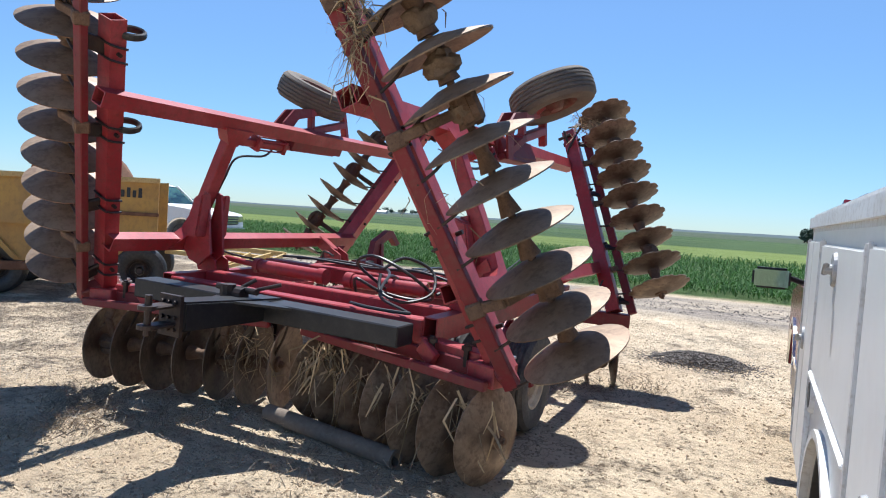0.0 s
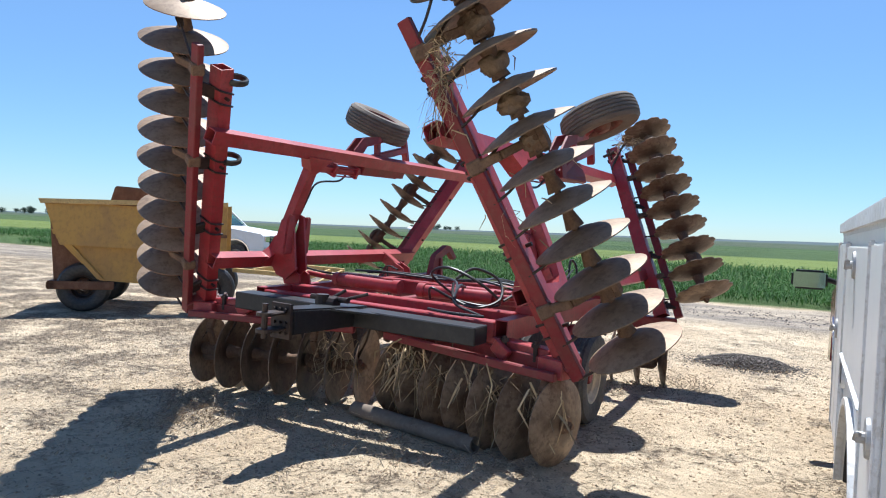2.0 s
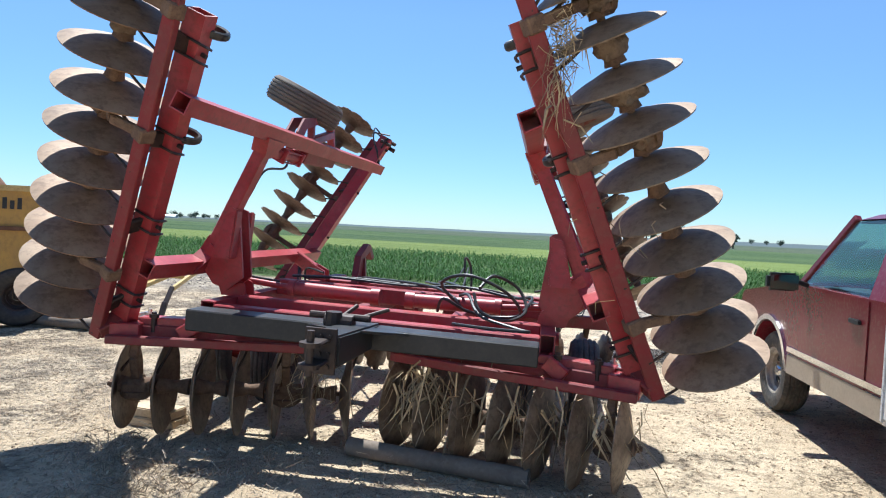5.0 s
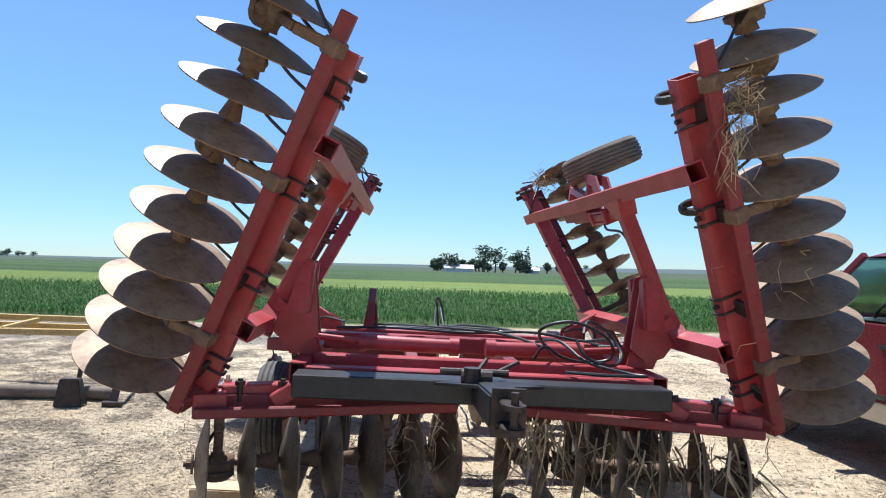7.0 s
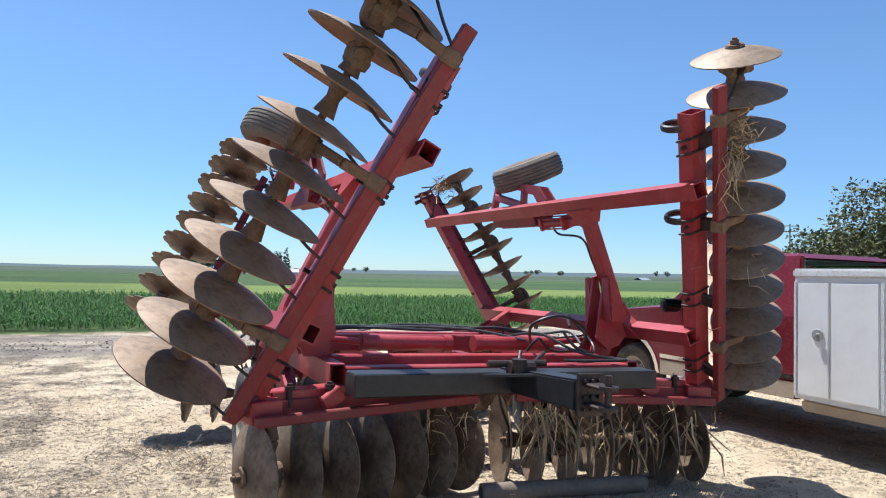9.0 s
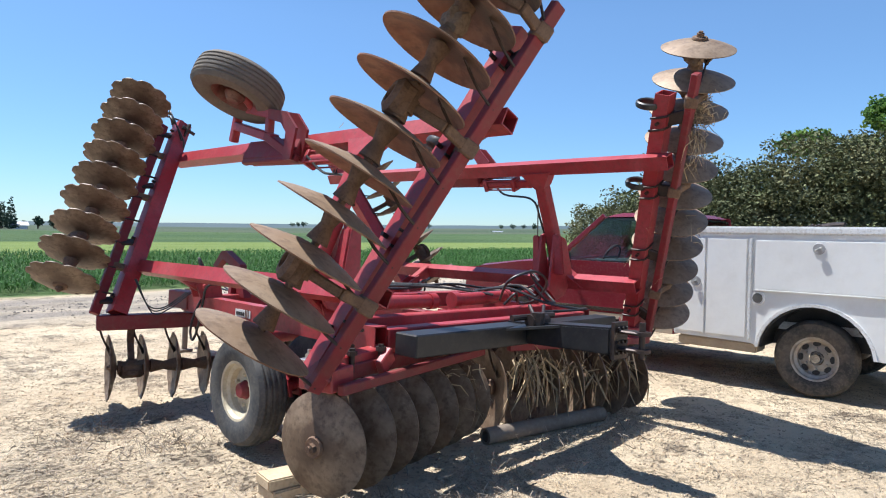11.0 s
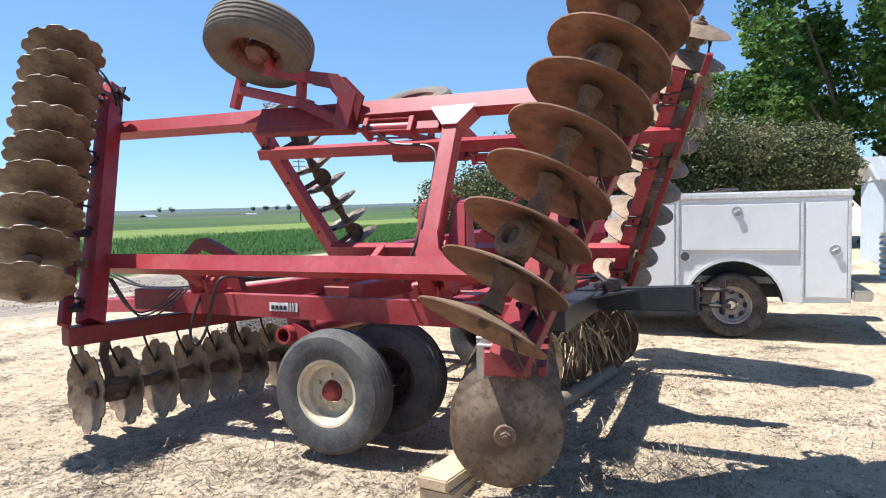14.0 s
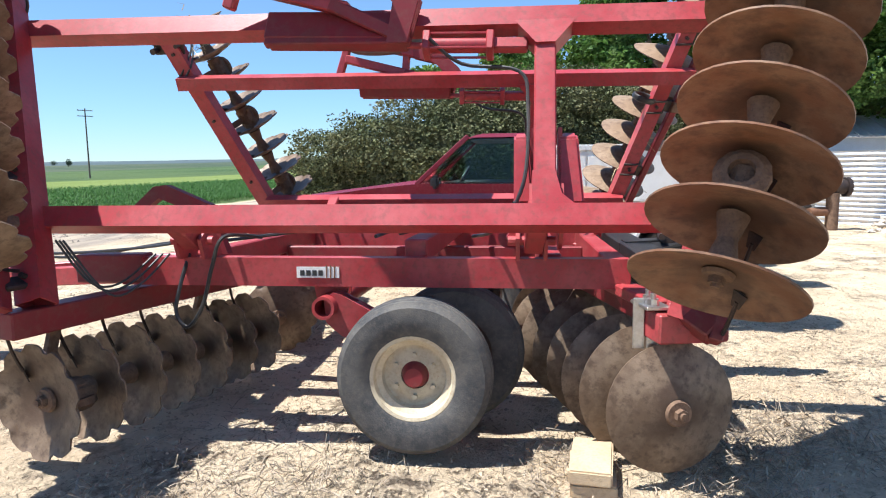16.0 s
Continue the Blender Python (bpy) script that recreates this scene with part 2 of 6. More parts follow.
def glass(name, tint, rough=0.03):
    m = bpy.data.materials.new(name)
    m.use_nodes = True
    b = m.node_tree.nodes["Principled BSDF"]
    b.inputs["Base Color"].default_value = (*tint, 1)
    b.inputs["Transmission Weight"].default_value = 1.0
    b.inputs["Roughness"].default_value = rough
    b.inputs["IOR"].default_value = 1.3
    return m


GLASS = glass("tinted car glass", (0.42, 0.56, 0.53))


def soil_material():
    """Dry pale soil with cracks and residue, the gravel road and the crop fields, laid out over the ground plan."""
    m = bpy.data.materials.new("dry soil, gravel road and fields")
    m.use_nodes = True
    nt = m.node_tree
    n, l = nt.nodes, nt.links
    bsdf = n["Principled BSDF"]
    bsdf.inputs["Roughness"].default_value = 0.95
    bsdf.inputs["Specular IOR Level"].default_value = 0.15
    geo = n.new("ShaderNodeNewGeometry")
    pos = geo.outputs["Position"]

    def noise_(scale, detail=6, rough=0.6, stretch=None):
        t = n.new("ShaderNodeTexNoise")
        t.inputs["Scale"].default_value, t.inputs["Detail"].default_value, t.inputs["Roughness"].default_value = scale, detail, rough
        if stretch:
            mp = n.new("ShaderNodeMapping")
            mp.inputs["Scale"].default_value = stretch
            l.new(pos, mp.inputs["Vector"])
            l.new(mp.outputs[0], t.inputs["Vector"])
        else:
            l.new(pos, t.inputs["Vector"])
        return t.outputs["Fac"]

    def ramp(v, a, b, lo=0.0, hi=1.0):
        r = n.new("ShaderNodeMapRange")
        for key, val in (("From Min", a), ("From Max", b), ("To Min", lo), ("To Max", hi)):
            r.inputs[key].default_value = val
        l.new(v, r.inputs["Value"])
        return r.outputs["Result"]

    def mix(a, b, f):
        x = n.new("ShaderNodeMix")
        x.data_type = "RGBA"
        l.new(f, x.inputs["Factor"])
        for key, v in (("A", a), ("B", b)):
            if isinstance(v, tuple):
                x.inputs[key].default_value = (*v, 1)
            else:
                l.new(v, x.inputs[key])
        return x.outputs["Result"]

    def math_(op, a, b):
        x = n.new("ShaderNodeMath")
        x.operation = op
        for i, v in enumerate((a, b)):
            if isinstance(v, (int, float)):
                x.inputs[i].default_value = v
            else:
                l.new(v, x.inputs[i])
        return x.outputs[0]

    sep = n.new("ShaderNodeSeparateXYZ")
    l.new(pos, sep.inputs[0])
    # bare yard
    c = mix((0.62, 0.48, 0.315), (0.77, 0.625, 0.43), ramp(noise_(0.6), 0.35, 0.62))
    left_yard = ramp(sep.outputs["X"], -4.6, -1.0, 0.12, 0.0)
    residue = math_("ADD", noise_(1.3, 8, 0.72), left_yard)
    c = mix(c, (0.30, 0.235, 0.17), ramp(residue, 0.54, 0.66, 0, 0.7))
    c = mix(c, (0.36, 0.27, 0.18), ramp(noise_(4.2, 8, 0.78), 0.52, 0.60, 0, 0.6))
    crumb = math_("ADD", noise_(17, 7, 0.8), ramp(residue, 0.44, 0.66, -0.10, 0.055))
    c = mix(c, (0.17, 0.13, 0.095), ramp(crumb, 0.545, 0.61, 0, 0.75))
    c = mix(c, (0.72, 0.62, 0.47), ramp(noise_(60, 3), 0.55, 0.75, 0, 0.6))
    vor = n.new("ShaderNodeTexVoronoi")
    vor.feature = "DISTANCE_TO_EDGE"
    vor.inputs["Scale"].default_value = 9.0
    warp = n.new("ShaderNodeVectorMath")
    warp.operation = "ADD"
    wt = n.new("ShaderNodeTexNoise")
    wt.inputs["Scale"].default_value = 6.0
    wt.inputs["Detail"].default_value = 5
    l.new(pos, wt.inputs["Vector"])
    sc = n.new("ShaderNodeVectorMath")
    sc.operation = "SCALE"
    sc.inputs["Scale"].default_value = 0.34
    l.new(wt.outputs["Color"], sc.inputs[0])
    l.new(pos, warp.inputs[0])
    l.new(sc.outputs[0], warp.inputs[1])
    l.new(warp.outputs[0], vor.inputs["Vector"])
    crack = math_("MULTIPLY", ramp(vor.outputs["Distance"], 0.0, 0.07, 1.0, 0.0), ramp(noise_(0.9, 7, 0.75), 0.49, 0.60))
    c = mix(c, (0.20, 0.15, 0.10), math_("MULTIPLY", crack, 0.62))
    # gravel road along the field
    wob = math_("ADD", sep.outputs["Y"], math_("MULTIPLY", noise_(0.25, 3), 1.6))
    road = math_("MULTIPLY", ramp(wob, 8.0, 9.3), ramp(wob, 12.6, 13.1, 1.0, 0.0))
    gravel = mix((0.255, 0.215, 0.175), (0.39, 0.335, 0.275), ramp(noise_(30, 5, 0.8), 0.4, 0.62))
    gravel = mix(gravel, (0.55, 0.455, 0.335), ramp(noise_(1.0, 4, 0.6, (0.2, 1.3, 1)), 0.44, 0.58, 0, 0.8))
    c = mix(c, gravel, road)
    # fields in strips: young corn soil, light grain, darker crops, far plain in painted blue haze
    yy = math_("ADD", sep.outputs["Y"], math_("MULTIPLY", math_("SUBTRACT", noise_(0.05, 3), 0.5), 3.0))
    c = mix(c, (0.10, 0.15, 0.05), ramp(wob, 12.9, 13.6))
    grain = mix((0.145, 0.19, 0.05), (0.18, 0.225, 0.062), ramp(noise_(0.35, 5, 0.6, (0.15, 1.0, 1)), 0.4, 0.6))
    c = mix(c, grain, ramp(yy, 32, 34))
    dark = mix((0.05, 0.085, 0.032), (0.08, 0.115, 0.042), ramp(noise_(0.03, 4, 0.6, (0.3, 1, 1)), 0.4, 0.6))
    c = mix(c, dark, ramp(yy, 66, 72))
    strip = mix((0.05, 0.075, 0.045), (0.095, 0.105, 0.065), ramp(noise_(0.012, 4, 0.6, (0.12, 1, 1)), 0.42, 0.58))
    c = mix(c, strip, ramp(yy, 190, 220))
    # bluish tint puts distance haze into the colour of the far plain
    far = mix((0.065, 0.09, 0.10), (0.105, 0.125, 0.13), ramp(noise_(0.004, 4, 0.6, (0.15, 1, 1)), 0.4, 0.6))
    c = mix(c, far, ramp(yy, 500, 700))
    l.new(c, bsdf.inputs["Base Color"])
    bump = n.new("ShaderNodeBump")
    bump.inputs["Strength"].default_value = 1.0
    bump.inputs["Distance"].default_value = 0.045
    h = math_("ADD", noise_(18, 8, 0.75), math_("MULTIPLY", noise_(90, 4, 0.7), 0.3))
    h = math_("ADD", h, math_("MULTIPLY", noise_(5.5, 6, 0.65), 1.6))
    h = math_("SUBTRACT", h, math_("MULTIPLY", crack, 0.7))
    h = math_("SUBTRACT", h, ramp(crumb, 0.53, 0.62, 0, 0.5))
    l.new(h, bump.inputs["Height"])
    l.new(bump.outputs[0], bsdf.inputs["Normal"])
    return m


SOIL = soil_material()


# ---- mesh helpers ----
def shape(name, bm, mat, smooth=False):
    me = bpy.data.meshes.new(name)
    if bm.faces:
        bmesh.ops.recalc_face_normals(bm, faces=bm.faces[:])
    bm.to_mesh(me)
    bm.free()
    me.materials.append(mat)
    if smooth:
        me.polygons.foreach_set("use_smooth", [True] * len(me.polygons))
        me.set_sharp_from_angle(angle=radians(40))
    return me


def part(name, bm, mat, parent, label="", smooth=False, at=None):
    me = bm if isinstance(bm, bpy.types.Mesh) else shape(name, bm, mat, smooth)
    ob = new(name, me)
    ob.parent = parent
    if at is not None:
        ob.matrix_basis = at
    if label:
        ob["label"] = label
    return ob


def thing(name, label, category, at=None, group="", kind=""):
    ob = new(name)
    ob.empty_display_size = 0.2
    if at is not None:
        ob.matrix_basis = at
    return tagged(ob, label, category, group, kind)


def frame_of(p0, p1, up=(0, 0, 1)):
    """A pose at p0 whose z runs to p1 and whose y is as near to up as can be."""
    p0, p1 = Vector(p0), Vector(p1)
    z = (p1 - p0).normalized()
    u = Vector(up)
    if abs(z.dot(u.normalized())) > 0.98:
        u = Vector((0, 1, 0))
    x = u.cross(z).normalized()
    y = z.cross(x)
    m = Matrix((x, y, z)).transposed().to_4x4()
    m.translation = p0
    return m


def beam(bm, p0, p1, w, h, up=(0, 0, 1), bevel=0.008, hollow=False):
    """A rectangular bar from p0 to p1, w across and h along up, with softened edges and, if hollow, open ends."""
    length = (Vector(p1) - Vector(p0)).length
    m = frame_of(p0, p1, up)
    t = bmesh.new()
    bmesh.ops.create_cube(t, size=1)
    for v in t.verts:
        v.co = Vector((v.co.x * w, v.co.y * h, (v.co.z + 0.5) * length))
    if hollow:
        ends = [f for f in t.faces if abs(f.normal.z) > 0.9]
        for f in ends:
            out = bmesh.ops.inset_individual(t, faces=[f], thickness=0.012)
            sign = -1 if f.calc_center_median().z > length / 2 else 1
            got = bmesh.ops.extrude_discrete_faces(t, faces=[f])["faces"]
            bmesh.ops.translate(t, verts=got[0].verts[:], vec=(0, 0, sign * 0.25))
    elif bevel:
        bmesh.ops.bevel(t, geom=t.edges[:], offset=bevel, segments=1, affect="EDGES")
    t.transform(m)
    join(bm, t)


def join(bm, t):
    me = bpy.data.meshes.new("tmp")
    t.to_mesh(me)
    t.free()
    bm.from_mesh(me)
    bpy.data.meshes.remove(me)


def rod(bm, p0, p1, r0, r1=None, n=10, caps=True):
    m = frame_of(p0, p1)
    length = (Vector(p1) - Vector(p0)).length
    t = bmesh.new()
    bmesh.ops.create_cone(t, cap_ends=caps, segments=n, radius1=r0, radius2=r0 if r1 is None else r1, depth=length, matrix=Matrix.Translation((0, 0, length / 2)))
    t.transform(m)
    join(bm, t)


def path_tube(bm, pts, r, n=7, smooth_steps=6):
    """A bent round bar or hose along a smooth line through pts."""
    pts = [Vector(p) for p in pts]
    line = []
    for i in range(len(pts) - 1):
        a, b, c, d = pts[max(i - 1, 0)], pts[i], pts[i + 1], pts[min(i + 2, len(pts) - 1)]
        for k in range(smooth_steps):
            u = k / smooth_steps
            line.append(0.5 * ((2 * b) + (c - a) * u + (2 * a - 5 * b + 4 * c - d) * u * u + (3 * b - a - 3 * c + d) * u ** 3))
    line.append(pts[-1])
    rings = []
    ref = Vector((0.3, 0.2, 0.93))
    for i, p in enumerate(line):
        d = (line[min(i + 1, len(line) - 1)] - line[max(i - 1, 0)]).normalized()
        x = ref.cross(d)
        x = x.normalized() if x.length > 1e-4 else Vector((1, 0, 0))
        y = d.cross(x)
        ref = y
        rings.append([bm.verts.new(p + r * (math.cos(2 * math.pi * k / n) * x + math.sin(2 * math.pi * k / n) * y)) for k in range(n)])
    for a, b in zip(rings, rings[1:]):
        for k in range(n):
            bm.faces.new((a[k], a[(k + 1) % n], b[(k + 1) % n], b[k]))
    for ring in (rings[0][::-1], rings[-1]):
        bm.faces.new(ring)


def lathe(bm, profile, n=32, close=False, wave=None):
    """Turn (radius, height) points about z. wave(angle, i) scales the radius of point i."""
    rings = []
    for i, (r, z) in enumerate(profile):
        ring = []
        for k in range(n):
            a = 2 * math.pi * k / n
            q = r * (wave(a, i) if wave else 1)
            ring.append(bm.verts.new((q * math.cos(a), q * math.sin(a), z)))
        rings.append(ring)
    pairs = list(zip(rings, rings[1:])) + ([(rings[-1], rings[0])] if close else [])
    for a, b in pairs:
        for k in range(n):
            bm.faces.new((a[k], a[(k + 1) % n], b[(k + 1) % n], b[k]))
    if not close:
        if profile[0][0] > 1e-6:
            bm.faces.new(rings[0][::-1])
        if profile[-1][0] > 1e-6:
            bm.faces.new(rings[-1])


def plate(bm, pts, thick, normal):
    """A flat plate: the outline pts, pushed out by thick along normal."""
    nrm = Vector(normal).normalized() * thick
    a = [bm.verts.new(Vector(p) - nrm / 2) for p in pts]
    b = [bm.verts.new(Vector(p) + nrm / 2) for p in pts]
    bm.faces.new(a[::-1])
    bm.faces.new(b)
    k = len(pts)
    for i in range(k):
        bm.faces.new((a[i], a[(i + 1) % k], b[(i + 1) % k], b[i]))


def box(bm, lo, hi, bevel=0.01):
    t = bmesh.new()
    bmesh.ops.create_cube(t, size=1)
    for v in t.verts:
        v.co = Vector([lo[i] + (v.co[i] + 0.5) * (hi[i] - lo[i]) for i in range(3)])
    if bevel:
        bmesh.ops.bevel(t, geom=t.edges[:], offset=bevel, segments=2, affect="EDGES")
    join(bm, t)


def hexa(bm, corners, bevel=0.0):
    """A block from eight corners: four below, four above, in the same order."""
    t = bmesh.new()
    v = [t.verts.new(c) for c in corners]
    for f in ((3, 2, 1, 0), (4, 5, 6, 7), (0, 1, 5, 4), (1, 2, 6, 5), (2, 3, 7, 6), (3, 0, 4, 7)):
        t.faces.new([v[i] for i in f])
    if bevel:
        bmesh.ops.recalc_face_normals(t, faces=t.faces[:])
        bmesh.ops.bevel(t, geom=t.edges[:], offset=bevel, segments=2, affect="EDGES")
    join(bm, t)


def lerp(a, b, u):
    return Vector(a) * (1 - u) + Vector(b) * u


# ---- ground ----
def ground_height(x, y):
    z = 0.0
    near = max(0.0, 1 - max(0.0, math.hypot(x, y) - 10) / 20)
    z += near * (0.022 * noise.noise((x * 0.9, y * 0.9, 0.3)) + 0.012 * noise.noise((x * 3.1, y * 3.1, 2.0)))
    if abs(x) < 9 and abs(y) < 9:
        z += 0.007 * noise.noise((x * 9, y * 9, 5.0))
    # the plain lifts gently towards the far hills, more to the east than to the west
    far = math.hypot(x, y)
    if far > 90:
        lift = 0.714 - 0.50 * y / far + 0.47 * x / far + 0.10 * noise.noise((x * 0.0022, y * 0.0022, 9.0))
        z += (far - 90) ** 2 / (far + 160) * math.tan(radians(max(-0.1, lift)))
    return z


def axis_steps():
    s, out = 0.0, [0.0]
    while s < 4000:
        s += 0.09 if s < 7 else (0.3 if s < 14 else max(0.5, s * 0.09))
        out.append(s)
    return [-v for v in out[:0:-1]] + out


def build_ground():
    xs = axis_steps()
    ys = axis_steps()
    me = bpy.data.meshes.new("ground")
    verts = [(x, y, ground_height(x, y)) for y in ys for x in xs]
    w = len(xs)
    faces = [(j * w + i, j * w + i + 1, (j + 1) * w + i + 1, (j + 1) * w + i) for j in range(len(ys) - 1) for i in range(w - 1)]
    me.from_pydata(verts, [], faces)
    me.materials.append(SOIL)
    me.polygons.foreach_set("use_smooth", [True] * len(me.polygons))
    tagged(new("ground", me), "pale dry cracked farmyard soil running out to gravel road and crop fields", "ground", kind="structure")


build_ground()


# ---- the folded disk harrow ----
harrow = thing("disk_harrow", "worn red tandem disk harrow, both wings folded up, on soil", "disk harrow", pose(-0.055, 0, 0, 0, 1.4, 0))


def disc_mesh(name, radius, depth, mat, notched=False, dusty=False):
    bm = bmesh.new()
    n = 72 if notched else 36
    outer = [(0.022, depth + 0.004), (0.085, depth + 0.002)]
    for u in (0.45, 0.62, 0.78, 0.9, 1.0):
        outer.append((radius * u, depth * (1 - u * u)))
    inner = [(r - 0.002, z - 0.008) for r, z in outer[::-1]]

    def wave(a, i):
        if not notched or i not in (5, 6, 7, 8):
            return 1.0
        cut = max(0.0, math.cos(a * 10)) ** 1.5
        return 1 - (0.105 if i in (6, 7) else 0.03) * cut

    lathe(bm, outer + inner, n, True, wave)
    me = shape(name, bm, mat, True)
    if dusty:
        me.materials.append(DISC_DUST)
        for p in me.polygons:
            p.material_index = 1 if p.normal.z > 0.3 else 0
    return me


DISC_REAR = disc_mesh("disc_blade", 0.312, 0.072, DISC, dusty=True)
DISC_CENTRE = disc_mesh("disc_blade", 0.335, 0.072, DISC)
DISC_WING_L = disc_mesh("disc_blade", 0.328, 0.066, DISC_RUST, dusty=True)
DISC_FRONT = disc_mesh("disc_blade", 0.292, 0.06, DISC, True)


def gang(p_in, p_out, n, mesh, convex_out, beam_a, beam_b, standards, scraper_side):
    """A row of disc blades on one axle, hung from the beam that runs from beam_a to beam_b."""
    p_in, p_out, beam_a, beam_b = (Vector(p) for p in (p_in, p_out, beam_a, beam_b))
    d = (p_out - p_in).normalized()
    step = (p_out - p_in).length / (n - 1)
    bm = bmesh.new()
    rod(bm, p_in - d * 0.04, p_out + d * 0.04, 0.022, n=8)
    for i in range(n - 1):
        a = p_in + d * (step * i + 0.03)
        b = p_in + d * (step * (i + 1) - 0.02)
        mid = (a + b) / 2
        rod(bm, a, mid, 0.062, 0.038, 12)
        rod(bm, mid, b, 0.038, 0.062, 12)
    for e, s in ((p_in, -1), (p_out, 1)):
        rod(bm, e + d * s * 0.006, e + d * s * 0.022, 0.062, 0.055, 18)
        rod(bm, e + d * s * 0.02, e + d * s * 0.05, 0.030, n=6)
        rod(bm, e + d * s * 0.05, e + d * s * 0.065, 0.017, n=10)
    axle = part("gang_axle", bm, SPOOL, harrow, "mud-caked axle with cast spools", True)
    turn = frame_of((0, 0, 0), d if convex_out else -d)
    for i in range(n):
        spin = Matrix.Rotation(random.uniform(0, 6.28), 4, "Z") @ Matrix.Rotation(random.gauss(0, 0.012), 4, "X")
        c = p_in + d * step * i - (d if convex_out else -d) * (mesh_depth(mesh) - 0.01)
        worn = Matrix.Scale(random.uniform(0.97, 1.01) if i < n - 1 or convex_out is False else 0.90, 4)
        part("disc_blade", mesh, None, axle, at=Matrix.Translation(c) @ turn @ spin @ worn)
    bd = (beam_b - beam_a)
    for u in standards:
        i = min(n - 2, int(u * (n - 1)))
        q = p_in + d * step * (i + 0.5)
        along = max(0.02, min(0.98, (q - beam_a).dot(bd) / bd.length_squared))
        top = beam_a + bd * along
        bm = bmesh.new()
        side = d.cross(top - q).normalized()
        knee = lerp(top, q, 0.45) + side * 0.10 * scraper_side
        beam(bm, top, knee, 0.045, 0.06, d)
        beam(bm, knee, q, 0.04, 0.055, d)
        rod(bm, q - d * 0.04, q + d * 0.04, 0.070, n=14)
        rod(bm, q - d * 0.065, q + d * 0.065, 0.052, n=12)
        beam(bm, top - bd.normalized() * 0.045, top + bd.normalized() * 0.045, 0.10, 0.10, (top - q), 0.01)
        face = (q - top).normalized()
        t = bmesh.new()
        lathe(t, [(0.055, 0.0), (0.105, 0.0), (0.105, 0.035), (0.075, 0.06), (0.05, 0.06), (0.045, 0.02)], 14, True)
        t.transform(frame_of(q + face * 0.035, q + face * 0.10, d))
        join(bm, t)
        beam(bm, q + face * 0.01 - d * 0.085, q + face * 0.01 + d * 0.085, 0.15, 0.07, face, 0.012)
        part("gang_standard", bm, SPOOL, harrow, "dark cast bearing standard")
    for i in range(n):
        q = p_in + d * step * i
        along = max(0.01, min(0.99, (q - beam_a).dot(bd) / bd.length_squared))
        top = beam_a + bd * along
        side = d.cross(top - q).normalized() * scraper_side
        face = -d if convex_out else d
        tip = lerp(top, q, 0.60) + side * 0.07 + face * 0.045
        bm = bmesh.new()
        root = top + face * 0.13 + side * 0.02
        mid = lerp(root, tip, 0.55) + face * 0.012
        path_tube(bm, [root, mid, tip], 0.009, 6, 4)
        nrm = (d + side * 0.5).normalized()
        a = (tip - mid).normalized()
        b = nrm.cross(a).normalized()
        plate(bm, [tip - a * 0.03 - b * 0.018, tip - a * 0.03 + b * 0.018, tip + a * 0.05 + b * 0.03, tip + a * 0.05 - b * 0.03], 0.006, nrm)
        part("scraper", bm, IRON, harrow)
    return axle


def mud_clods(p_in, p_out, places):
    """Ragged lumps of dried mud and roots packed round a gang's axle, at shares of its length."""
    for u, r in places:
        t = bmesh.new()
        bmesh.ops.create_icosphere(t, subdivisions=3, radius=1.0)
        off = Vector((random.uniform(-9, 9), random.uniform(-9, 9), random.uniform(-9, 9)))
        for v in t.verts:
            k = 0.88 + 0.36 * noise.noise(v.co * 1.6 + off) + 0.15 * noise.noise(v.co * 4.5 + off)
            v.co = Vector((v.co.x * r * k, v.co.y * r * k * 0.95, v.co.z * 0.085 * k))
        t.transform(frame_of(lerp(p_in, p_out, u), p_out))
        part("mud_clod", t, MUD, harrow, "dried mud packed between the discs", True)


def mesh_depth(mesh):
    return max(v.co.z for v in mesh.vertices)


